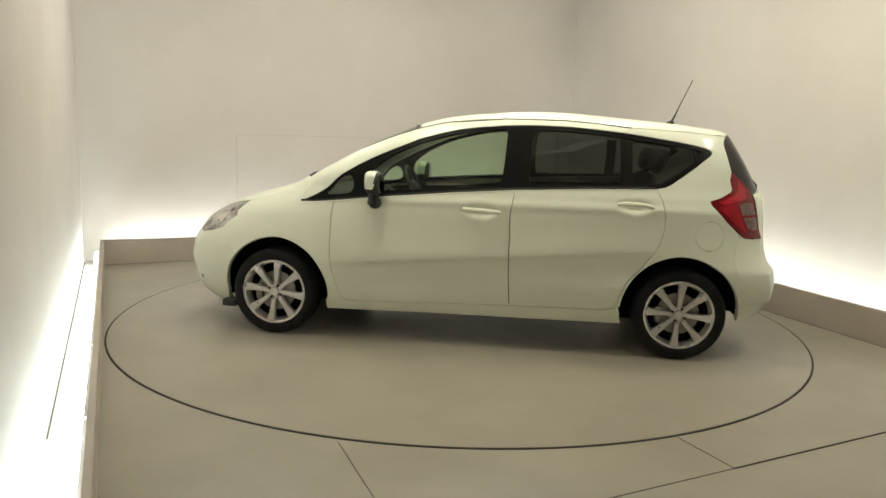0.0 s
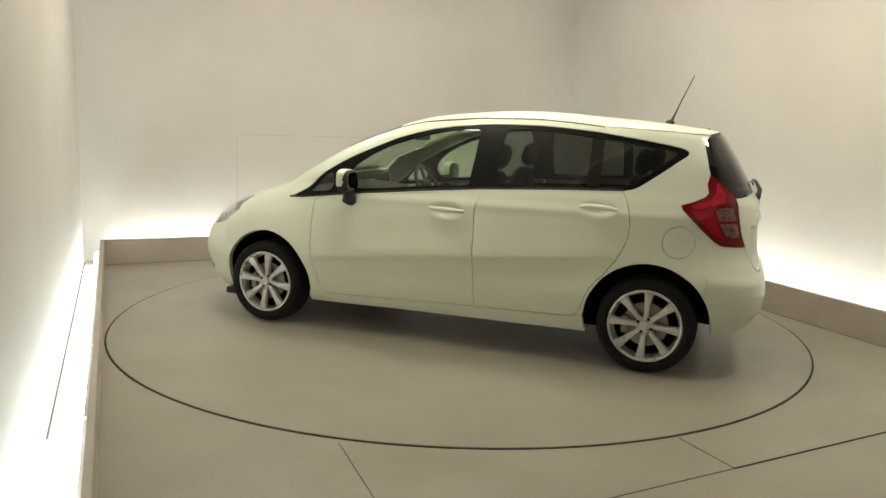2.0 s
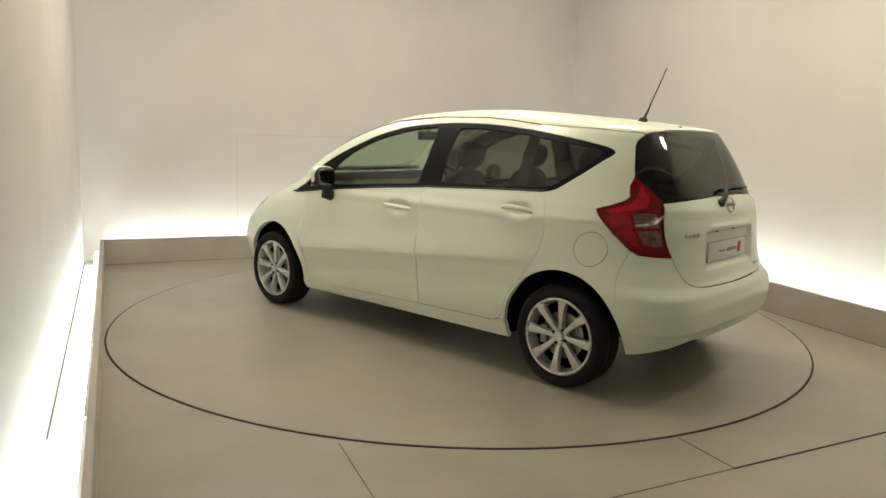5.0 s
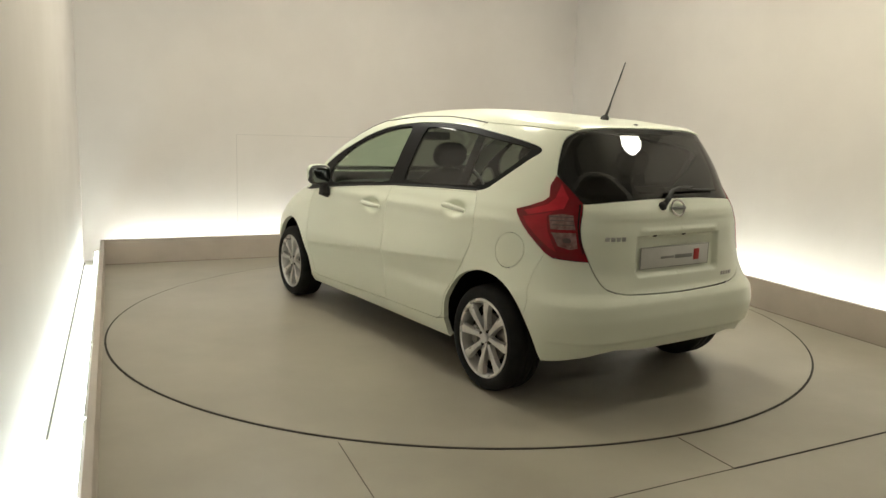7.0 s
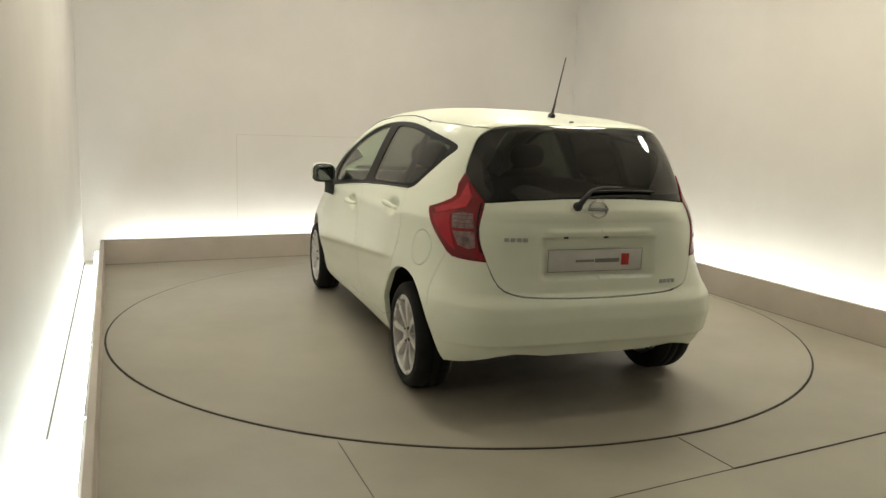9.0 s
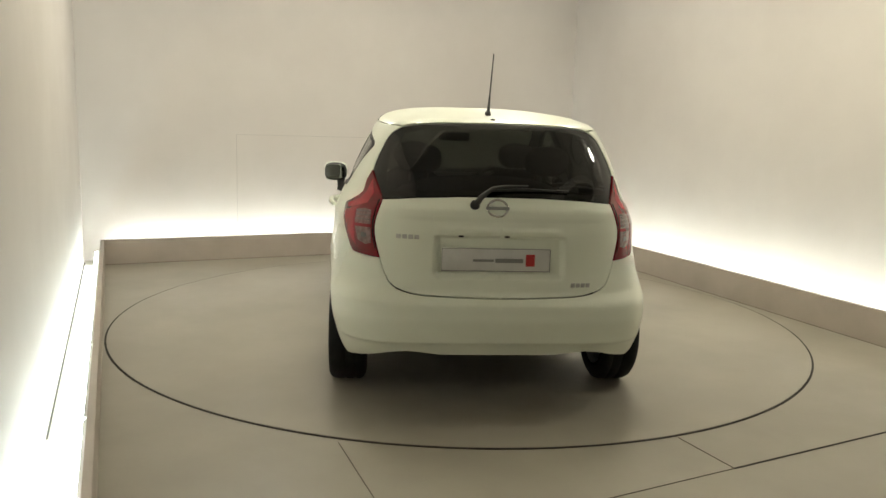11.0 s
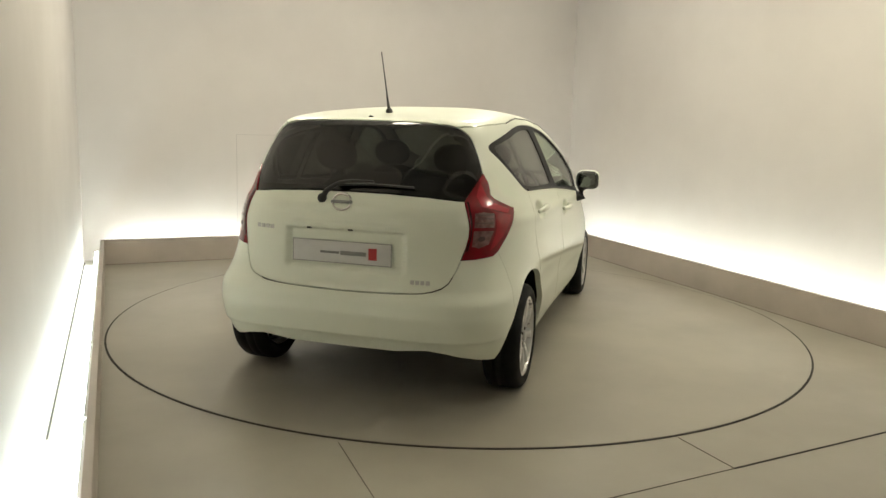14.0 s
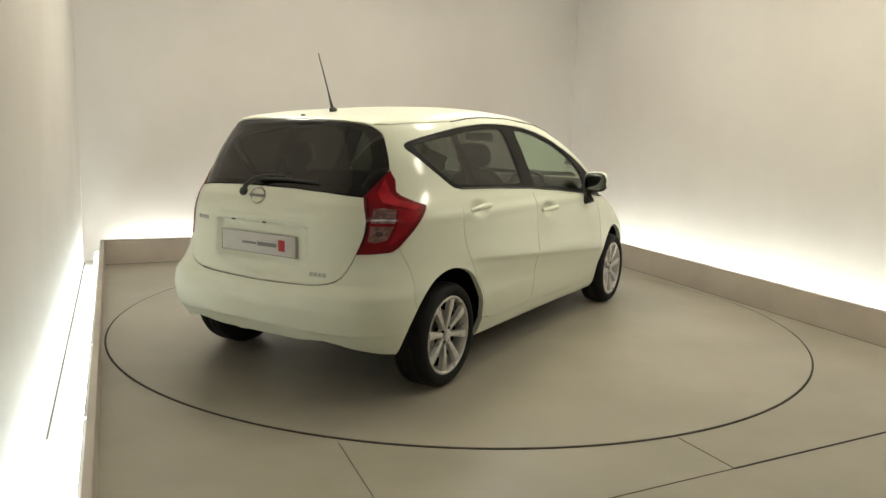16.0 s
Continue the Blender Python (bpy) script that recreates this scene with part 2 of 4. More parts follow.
TABLE_R = 2.448
joint("floor_joint_1", (-.503, -2.435), (-.10, -3.34), .003, "faint joint in the floor paint", FINE)
joint("floor_joint_2", (1.045, -2.235), (1.194, -2.541), .003, "faint joint in the floor paint", FINE)
joint("floor_joint_3", (1.194, -2.541), (3.2, -1.488), .009)
joint("floor_joint_4", (1.194, -2.541), (-.10, -3.22), .003, "faint joint in the floor paint", FINE)
c1 = corner_l(D_L - .006, D_B)
joint("wall_joint", c1 + T_L * .10, c1 + T_L * 4.55 + OUT_L * .023, .008, "thin dark gap at the foot of the wall")
joint("kerb_joint_1", K_BL - OUT_B * .004, K_BR - OUT_B * .004, .007, "thin dark gap at the foot of the kerb", FINE)
joint("kerb_joint_2", K_BR - OUT_R * .004, K_BR + T_R * RUN_R - OUT_R * .004, .007, "thin dark gap at the foot of the kerb", FINE)


# ---------- turntable ----------
def ring_prism(bm, r0, r1, z0, z1, seg=160):
    for i in range(seg):
        a, b = 2 * math.pi * i / seg, 2 * math.pi * (i + 1) / seg
        q = [(r0, a), (r1, a), (r1, b), (r0, b)]
        lo = [bm.verts.new((r * math.cos(t), r * math.sin(t), z0)) for r, t in q]
        hi = [bm.verts.new((r * math.cos(t), r * math.sin(t), z1)) for r, t in q]
        bm.faces.new(hi)
        bm.faces.new(lo[::-1])
        for j in range(4):
            bm.faces.new((lo[j], lo[(j + 1) % 4], hi[(j + 1) % 4], hi[j]))


turntable = tagged(new("turntable"), "large round beige turntable set flush in the floor", "turntable")
bm = bmesh.new()
prism(bm, [((TABLE_R - .036) * math.cos(2 * math.pi * i / 192), (TABLE_R - .036) * math.sin(2 * math.pi * i / 192)) for i in range(192)], -.0015, .003)
part("deck", bm, DISC, turntable, smooth=False)
bm = bmesh.new()
ring_prism(bm, TABLE_R - .036, TABLE_R - .006, -.0015, .003, 192)
part("deck_rim", bm, DISC, turntable, smooth=False)
bm = bmesh.new()
ring_prism(bm, TABLE_R - .0058, TABLE_R + .0065, -.0018, .001)
tagged(finish("turntable_gap", bm, JOINT, smooth=False), "dark round gap between turntable and floor", "floor joint", kind="structure")


# ---------- globe lamps: one mirrored in the rear window, four added as fill ---
def offscreen_lamp(x, y, z, glow, rad):
    e = tagged(new("offscreen_lamp"), "round white globe lamp hung out of view to light the bay", "ceiling lamp", "globe lamps")
    e.matrix_basis = pose(x, y, z)
    bm = bmesh.new()
    bmesh.ops.create_icosphere(bm, subdivisions=3, radius=rad)
    part("globe", bm, glow, e, "glowing white globe")
    bm = bmesh.new()
    lathe(bm, [(.012, rad + .055), (.03, rad + .05), (.06, rad + .015), (.064, rad - .015), (.058, rad - .015)], 32)
    bmesh.ops.rotate(bm, verts=bm.verts, cent=(0, 0, 0), matrix=Matrix.Rotation(radians(90), 3, "X"))
    part("cap", bm, material_white, e)
    bm = bmesh.new()
    pipe(bm, [(0, 0, rad + .045), (0, 0, ROOM_H - z)], .008, 8)
    part("stem", bm, BEAM, e)
    return e


# four unseen globes added as fill to balance car, walls and floor
for x, y, glow in ((1.1, -.5, WARMFILL), (-.5, -1.1, WARMFILL), (-1.6, .3, FILLGLOW), (.5, 1.3, FILLGLOW)):
    offscreen_lamp(x, y, 2.86 if y > 1 else 2.72, glow, GLOBE_R)
# the lamp that the rear window mirrors
offscreen_lamp(2.55, -1.3, 2.72, SMALLGLOW, .15)


# unseen fill batten, added over the open end of the bay, behind the viewpoint
batten = tagged(new("fill_batten_light"), "long unseen batten added under the ceiling as fill light", "batten light")
batten.matrix_basis = pose(2.1, -5.3, 2.75, 0, 0, 27.6)
bm = bmesh.new()
rbox(bm, (0, 0, .03), (3.7, .10, .05), bevel=.01)
part("batten_housing", bm, material_white, batten)
bm = bmesh.new()
pipe(bm, [(-1.8, 0, -.02), (1.8, 0, -.02)], .03, 10)
part("batten_tube", bm, FILL_BATTEN, batten, "glowing warm white fill tube")
for x in (-1.5, 1.5):
    bm = bmesh.new()
    pipe(bm, [(x, 0, .05), (x, 0, ROOM_H - 2.75)], .006, 8)
    part("hanger", bm, BEAM, batten)


# ---------- car: the form of its skin ----------
XC = -0.6
FRONT = ((.10, 1.66), (.18, 1.76), (.26, 1.825), (.45, 1.862), (.60, 1.845), (.72, 1.775), (.80, 1.67), (.88, 1.485), (.95, 1.23), (1.0, 1.08),
         (1.11, .85), (1.22, .645), (1.33, .43), (1.42, .215), (1.47, .04), (1.50, -.12), (1.525, -.33), (1.535, -.48), (1.54, -.6))
REAR = ((.10, -1.86), (.18, -1.95), (.28, -2.07), (.36, -2.115), (.48, -2.13), (.56, -2.12), (.61, -2.077), (.70, -2.067), (.90, -2.062), (1.0, -2.047), (1.06, -2.014),
        (1.2, -1.935), (1.32, -1.861), (1.395, -1.813), (1.413, -1.798), (1.432, -1.74), (1.445, -1.60), (1.472, -1.40), (1.50, -1.12), (1.525, -.88), (1.535, -.75), (1.54, -.6))
WIDE = ((.10, .70), (.18, .77), (.22, .80), (.30, .825), (.45, .853), (.60, .857), (.75, .847), (.85, .84), (.92, .832), (1.0, .805), (1.05, .78),
        (1.15, .735), (1.25, .69), (1.35, .64), (1.40, .613), (1.44, .583), (1.47, .55), (1.49, .515), (1.51, .455), (1.525, .37), (1.535, .25), (1.54, .02))
NFRONT = ((.1, 5.0), (.5, 5.6), (.75, 4.4), (.9, 3.8), (1.0, 5.0), (1.1, 9.0), (1.25, 13.0), (1.4, 9.0), (1.54, 3.5))
NREAR = ((.1, 5.4), (.45, 5.7), (.56, 5.6), (.68, 4.5), (.8, 4.05), (1.05, 3.9), (1.25, 4.8), (1.35, 5.0), (1.42, 5.0), (1.54, 3.0))
ZG = np.linspace(.10, 1.54, 577)


def table(rows, soft):
    a = np.array(rows)
    v = np.interp(ZG, a[:, 0], a[:, 1])
    k = np.exp(-.5 * (np.arange(-24, 25) * .0025 / soft) ** 2)
    k /= k.sum()
    pad = np.concatenate([2 * v[0] - v[24:0:-1], v, 2 * v[-1] - v[-2:-26:-1]])
    s = np.convolve(pad, k, "valid")
    # the crown of the roof stays as given
    w = np.clip((1.52 - ZG) / .03, 0, 1)
    return s * w + v * (1 - w)


TF, TR, TW, TNF, TNR = table(FRONT, .012), table(REAR, .009), table(WIDE, .012), table(NFRONT, .03), table(NREAR, .03)


def at(tab, z):
    return np.interp(z, ZG, tab)


def sstep(a, b, v):
    s = np.clip((v - a) / (b - a), 0, 1)
    return s * s * (3 - 2 * s)


def crease(x, z):
    """Press lines of the flanks: how far the side stands out, in metres."""
    zc = .575 - .0855 * x
    along = sstep(-1.50, -1.05, x) * (1 - sstep(.55, .95, x))
    d = z - zc
    ridge = np.where(d > 0, np.exp(-(d / .10) ** 2), np.exp(-(d / .022) ** 2))
    hollow = np.exp(-((d + .13) / .085) ** 2)
    return along * (.013 * ridge - .015 * hollow) + .006 * np.exp(-((z - .93) / .03) ** 2) * sstep(-1.9, -1.5, x) * (1 - sstep(.8, 1.1, x))


def spread(x):
    """The track widens a little towards the nose."""
    return 1 + .042 * sstep(-.5, 1.1, x)


def crown(z):
    """The roof is a little flatter than its section lines."""
    return z - .014 * sstep(1.45, 1.54, z)


def wrap(al, z):
    """The skin at bearing al (0 nose, pi tail, left half) and height z."""
    c, s = np.cos(al), np.sin(al)
    W = at(TW, z)
    front = c > 0
    L = np.where(front, at(TF, z) - XC, XC - at(TR, z))
    n = np.where(front, at(TNF, z), at(TNR, z))
    rho = (np.abs(c) ** n + np.abs(s) ** n) ** (-1 / n)
    x = XC + L * rho * c
    y = W * rho * s * spread(x)
    return np.stack([x, y + crease(x, z) * sstep(.55, .8, np.abs(s) * rho), crown(z) + 0 * x], -1)


def F(P):
    x, y, z = P[..., 0], np.abs(P[..., 1]) / spread(P[..., 0]), np.clip(P[..., 2], .1, 1.5399)
    front = x > XC
    L = np.where(front, at(TF, z) - XC, XC - at(TR, z))
    n = np.where(front, at(TNF, z), at(TNR, z))
    return (np.abs(x - XC) / L) ** n + (y / at(TW, z)) ** n - 1 + np.maximum(0, P[..., 2] - 1.54) * 50


def top(x, y):
    """Height of the skin over (x, y)."""
    lo, hi = np.full(np.shape(x), .45), np.full(np.shape(x), 1.5399)
    for _ in range(40):
        m = (lo + hi) / 2
        inside = F(np.stack([x, y, m], -1)) < 0
        lo, hi = np.where(inside, m, lo), np.where(inside, hi, m)
    return crown(lo)


def bearing(P):
    x, y, z = P[..., 0], np.abs(P[..., 1]), P[..., 2]
    L = np.where(x > XC, at(TF, z) - XC, XC - at(TR, z))
    return np.arctan2(y / at(TW, z), (x - XC) / L)


def side(x, z):
    L = np.where(x > XC, at(TF, z) - XC, XC - at(TR, z))
    n = np.where(x > XC, at(TNF, z), at(TNR, z))
    q = np.clip(1 - np.abs((x - XC) / L) ** n, 0, None) ** (1 / n)
    return np.arctan2(q, (x - XC) / L)


def tail(y, z):
    n = at(TNR, z)
    q = np.clip(1 - np.clip(np.abs(y) / at(TW, z), 0, 1) ** n, 0, None) ** (1 / n)
    return np.arctan2(np.abs(y) / at(TW, z), -q)


# ---------- car: wrapping sheet metal on the skin ----------
from mathutils.geometry import delaunay_2d_cdt

US = 2.0
Y0 = .0425
car = tagged(new("car"), "pearl white five-door hatchback parked on the turntable", "car")


def s(x, z):
    return (US * float(side(np.array(x), np.array(z))), z)


def r(y, z):
    return (US * float(tail(np.array(y), np.array(z))), z)


def f(y, z):
    n = at(TNF, z)
    q = max(0, 1 - min(1, abs(y) / at(TW, z)) ** n) ** (1 / n)
    return (US * math.atan2(abs(y) / at(TW, z), q), z)


def dense(loop, step=.03, closed=True):
    out = []
    for a, b in zip(loop, loop[1:] + loop[:1] if closed else loop[1:]):
        k = max(1, math.ceil(math.hypot(b[0] - a[0], b[1] - a[1]) / step))
        out += [(a[0] + (b[0] - a[0]) * i / k, a[1] + (b[1] - a[1]) * i / k) for i in range(k)]
    return out if closed else out + [loop[-1]]


def rounded(pts, times=2):
    """Chaikin's corner cutting of an open line; the ends stay."""
    for _ in range(times):
        q = [pts[0]]
        for a, b in zip(pts, pts[1:]):
            q += [(.75 * a[0] + .25 * b[0], .75 * a[1] + .25 * b[1]), (.25 * a[0] + .75 * b[0], .25 * a[1] + .75 * b[1])]
        pts = q + [pts[-1]]
    return pts


def round_loop(pts, times=2):
    for _ in range(times):
        q = []
        for a, b in zip(pts, pts[1:] + pts[:1]):
            q += [(.75 * a[0] + .25 * b[0], .75 * a[1] + .25 * b[1]), (.25 * a[0] + .75 * b[0], .25 * a[1] + .75 * b[1])]
        pts = q
    return pts


def within(pts, loop):
    """Which points lie inside a closed loop."""
    x, y = pts[:, 0], pts[:, 1]
    ins = np.zeros(len(pts), bool)
    a = np.array(loop)
    for (x0, y0), (x1, y1) in zip(a, np.roll(a, -1, 0)):
        c = (y0 > y) != (y1 > y)
        with np.errstate(divide="ignore", invalid="ignore"):
            ins ^= c & (x < (x1 - x0) * (y - y0) / (y1 - y0 + 1e-30) + x0)
    return ins


def inset(loop, d, lo, hi):
    a = np.array(loop)
    p, n = np.roll(a, 1, 0), np.roll(a, -1, 0)
    area = np.sum(a[:, 0] * n[:, 1] - n[:, 0] * a[:, 1])
    t = n - p
    t /= np.linalg.norm(t, axis=1)[:, None] + 1e-12
    nn = np.stack([-t[:, 1], t[:, 0]], 1) * (1 if area > 0 else -1)
    b = a + nn * d
    mid = (np.abs(a[:, 0] - lo) < 1e-6) | (np.abs(a[:, 0] - hi) < 1e-6)
    b[mid, 0] = a[mid, 0]
    return b


def on_wrap(q, sink):
    def bare(u, z):
        z = np.minimum(z, 1.5395)
        P = wrap(u / US, z)
        e = 1e-3
        du = wrap(u / US + e, z) - wrap(u / US - e, z)
        dv = wrap(u / US, np.minimum(z + e, 1.5395)) - wrap(u / US, z - e)
        N = np.cross(du, dv)
        N /= np.linalg.norm(N, axis=1)[:, None] + 1e-12
        return P, N * np.where((N * (P - np.array([XC, 0, .7]))).sum(1) < 0, -1, 1)[:, None]

    def pressed(u, z):
        P, N = bare(u, z)
        return P - N * sink(P)[:, None]

    u, z = q[:, 0], q[:, 1]
    e = 3e-3
    N = np.cross(pressed(u + e, z) - pressed(u - e, z), pressed(u, z + e) - pressed(u, z - e))
    P0, N0 = bare(u, z)
    N /= np.linalg.norm(N, axis=1)[:, None] + 1e-12
    N *= np.where((N * N0).sum(1) < 0, -1, 1)[:, None]
    return pressed(u, z), N


def on_top(q, sink):
    g = lambda a, b: top(a, b)
    x, y = q[:, 0], q[:, 1]
    P = np.stack([x, y, g(x, y)], 1)
    e = .012
    N = np.stack([-(g(x + e, y) - g(x - e, y)) / (2 * e), -(g(x, y + e) - g(x, y - e)) / (2 * e), np.ones(len(x))], 1)
    N /= np.linalg.norm(N, axis=1)[:, None]
    return P - N * sink(P)[:, None], N


def sheet(name, loop, mat, parent, label="", holes=(), gap=.0024, sink=0.0, step=(.05, .035), both=False, sides=(1,), lip=.014, chart=on_wrap, edge=.03):
    """A pressed panel: a region of the skin with a turned-in rim. both: left and right halves in one mesh. Returns one object for each side."""
    deep = sink if callable(sink) else (lambda P: np.full(len(P), sink))
    lo, hi = (0.0, US * math.pi) if chart is on_wrap else (9e9, 9e9)
    rims = [inset(dense(list(loop), edge), gap, lo, hi)] + [inset(dense(list(h), edge), -gap, lo, hi) for h in holes]
    pts, edges = [], []
    for rim in rims:
        k = len(pts)
        pts += [tuple(p) for p in rim]
        edges += [(k + i, k + (i + 1) % len(rim)) for i in range(len(rim))]
    a = rims[0]
    gx = np.arange(a[:, 0].min() + step[0] * .3, a[:, 0].max(), step[0])
    gy = np.arange(a[:, 1].min() + step[1] * .3, a[:, 1].max(), step[1])
    G = np.stack(np.meshgrid(gx, gy), -1).reshape(-1, 2)
    ok = within(G, a)
    for h in rims[1:]:
        ok &= ~within(G, h)
    G = G[ok]
    allrim = np.array(pts)
    far = np.array([np.min((allrim[:, 0] - p[0]) ** 2 + (allrim[:, 1] - p[1]) ** 2) > (.3 * min(step)) ** 2 for p in G], bool) if len(G) else np.zeros(0, bool)
    pts += [tuple(p) for p in G[far]]
    co, _, tris, *_ = delaunay_2d_cdt([Vector(p) for p in pts], edges, [], 0, 1e-7)
    q = np.array([tuple(v) for v in co])
    T = np.array([t for t in tris if len(t) == 3])
    C = q[T].mean(1)
    ok = within(C, a)
    for h in rims[1:]:
        ok &= ~within(C, h)
    T = T[ok]
    P, N = chart(q, deep)
    # free edges get a rim turned inwards
    count = {}
    for t in T:
        for i in range(3):
            e = (int(t[i]), int(t[(i + 1) % 3]))
            count[tuple(sorted(e))] = (e, count.get(tuple(sorted(e)), (0, 0))[1] + 1)
    free = [e for e, c in count.values() if c == 1 and not (both and chart is on_wrap and abs(P[e[0], 1]) < 1e-4 and abs(P[e[1], 1]) < 1e-4)]
    made = []
    groups = [(1, -1)] if both else [(sg,) for sg in sides]
    for group in groups:
        V, faces, LN = [], [], []
        for sg in group:
            m = np.array([1, sg, 1])
            Pm, Nm = P * m, N * m
            k = len(V)
            V += [tuple(v) for v in Pm]
            for t in T:
                t = [int(v) for v in t]
                g = np.cross(Pm[t[1]] - Pm[t[0]], Pm[t[2]] - Pm[t[0]])
                if g @ Nm[t[0]] < 0:
                    t = t[::-1]
                faces.append([k + v for v in t])
                LN += [tuple(Nm[v]) for v in t]
            if lip:
                for i, j in free:
                    b = len(V)
                    quad = [Pm[i], Pm[j], Pm[j] - Nm[j] * lip, Pm[i] - Nm[i] * lip]
                    V += [tuple(v) for v in quad]
                    n = np.cross(quad[1] - quad[0], quad[2] - quad[0])
                    n = n / (np.linalg.norm(n) + 1e-12)
                    faces.append([b, b + 1, b + 2, b + 3])
                    LN += [tuple(n)] * 4
        me = bpy.data.meshes.new(name)
        me.from_pydata(V, [], faces)
        for poly in me.polygons:
            poly.use_smooth = True
        me.normals_split_custom_set(LN)
        me.materials.append(mat)
        ob = new(name, me)
        par = parent[len(made)] if isinstance(parent, list) else parent
        ob.parent = par
        if label:
            ob["label"] = label
        made.append(ob)
    return made


BOTH = (1, -1)
FW, RW, WZ = 1.113, -1.489, .288   # axles and hub height


def arc(cx, rx, rz, a0, a1, k=22):
    return [s(cx + rx * math.cos(radians(a0 + (a1 - a0) * i / k)), WZ + rz * math.sin(radians(a0 + (a1 - a0) * i / k))) for i in range(k + 1)]


# outlines shared by neighbouring panels
WIN_A = rounded([s(.95, .895), s(.71, 1.06), s(.53, 1.168), s(.35, 1.252), s(.14, 1.34), s(-.11, 1.40), s(-.42, 1.425), s(-.73, 1.425), s(-.91, 1.413), s(-1.10, 1.395)], 1)
WIN_B = rounded([s(-1.10, 1.395), s(-1.26, 1.373), s(-1.43, 1.348), s(-1.57, 1.322), s(-1.635, 1.304), s(-1.655, 1.281), s(-1.60, 1.241), s(-1.55, 1.20), s(-1.43, 1.11), s(-1.375, 1.072), s(-1.31, 1.06)], 2)
BELT_R = [s(-1.31, 1.06), s(-.92, 1.048), s(-.45, 1.025)]
BELT_F = [s(-.45, 1.025), s(-.04, .993), s(.33, .958), s(.56, .932), s(.70, .914)]
BELT_W = [s(.70, .914), s(.86, .897), s(.95, .895)]
DOOR_F = rounded([s(.70, .914), s(.718, .80), s(.718, .67), s(.710, .44), s(.685, .32), s(.64, .262), s(.60, .258)], 1)
DOOR_M = [s(-.44, .285), s(-.428, .50), s(-.428, .73), s(-.442, 1.0), s(-.45, 1.025)]
DOOR_R = rounded([s(-1.31, 1.06), s(-1.355, .96), s(-1.37, .85), s(-1.35, .74), s(-1.28, .62), s(-1.165, .50), s(-1.125, .40), s(-1.10, .325), s(-1.04, .298)], 1)
RAIL_P = [s(.92, 1.045), s(.84, 1.105), s(.75, 1.162), s(.565, 1.247), s(.375, 1.327), s(.20, 1.387)]
RAIL_A = [s(.20, 1.387), s(.02, 1.430), s(-.36, 1.462), s(-.73, 1.462), s(-.94, 1.447), s(-1.15, 1.425)]
RAIL_B = [s(-1.15, 1.425), s(-1.40, 1.412), s(-1.58, 1.402), s(-1.66, 1.394)]
GLASS_A = [r(0, 1.416), r(.19, 1.413), r(.38, 1.403), r(.47, 1.388)]
GLASS_B = rounded([r(.47, 1.388), r(.515, 1.362), r(.542, 1.333), r(.574, 1.27), r(.600, 1.21), r(.612, 1.17)], 1)
LAMP_OUT = [r(.612, 1.17), s(-1.762, 1.12), s(-1.776, 1.065), s(-1.76, 1.045), s(-1.70, 1.016), s(-1.635, .995)] + [s(-1.645, .972), s(-1.74, .875), s(-1.83, .793)]
LAMP_LOW = [s(-1.83, .793), r(.70, .772), r(.64, .765), r(.575, .762)]
LAMP_IN = rounded([r(.575, .762), r(.600, .85), r(.600, .93), r(.562, 1.04)], 1)
LAMP_TOP = [r(.562, 1.04), r(.586, 1.10), r(.612, 1.17)]
GATE_LOW = rounded([r(.575, .762), r(.555, .70), r(.52, .635), r(.44, .605), r(.34, .595), r(.15, .588), r(0, .586)], 1)
GLASS_LOW = [r(0, 1.068), r(.2, 1.067), r(.4, 1.057), r(.562, 1.04)]
HEAD = [s(1.36, .868), s(1.42, .77), s(1.51, .69)]
HEAD_LOW = [s(1.51, .69), s(1.60, .66), s(1.70, .64)]
HEAD_TOP = [s(1.36, .868), s(1.50, .842), f(.45, .80)]
BON = [s(.92, 1.045), s(1.0, .992), s(1.08, .95), s(1.2, .908), s(1.36, .868)]
A1 = math.degrees(math.asin((.52 - WZ) / .367))
ARCH_F = arc(FW, .362, .367, A1, 196)
ARCH_R = arc(RW, .362, .367, 5, 148)
SEAM_R = [ARCH_R[-1], s(-1.795, .62), s(-1.80, .70), s(-1.83, .793)]

# doors, wings and sills
def cup(x, z):
    return lambda P: .036 * np.exp(-(((P[:, 0] - x) / .082) ** 2 + ((P[:, 2] - z) / .040) ** 2) ** 1.7)


front_doors = sheet("front_door", BELT_F + DOOR_F[1:] + DOOR_M[:-1], PAINT, car, sides=BOTH, sink=cup(-.24, .885), step=(.025, .011))
rear_doors = sheet("rear_door", BELT_R + DOOR_M[::-1][1:] + DOOR_R[::-1][:-1], PAINT, car, sides=BOTH, sink=cup(-1.18, .948), step=(.025, .011))
sheet("sill", [s(.758, .262), s(.64, .262), s(.60, .258), s(-.44, .285), s(-1.04, .298), s(-1.12, .318), s(-1.132, .24), s(-1.14, .205), s(-.43, .197), s(.12, .195), s(.765, .185)], PAINT, car, sides=BOTH, lip=.03)
sheet("front_wing", BELT_W + BON + HEAD[1:] + [s(1.50, .61)] + ARCH_F + [s(.758, .262)] + DOOR_F[::-1][1:-1], PAINT, car, sides=BOTH, lip=.03, gap=.001)
FLAP = [s(-1.640 + .088 * math.cos(radians(a)), .785 + .09 * math.sin(radians(a))) for a in range(0, 360, 15)]
sheet("rear_wing", DOOR_R[:-1] + [s(-1.12, .318)] + ARCH_R + SEAM_R[1:-1] + LAMP_OUT[::-1] + GLASS_B[::-1][1:] + RAIL_B[::-1] + WIN_B[:-1], PAINT, car, holes=[FLAP], sides=(1,), lip=.03, gap=.0012)
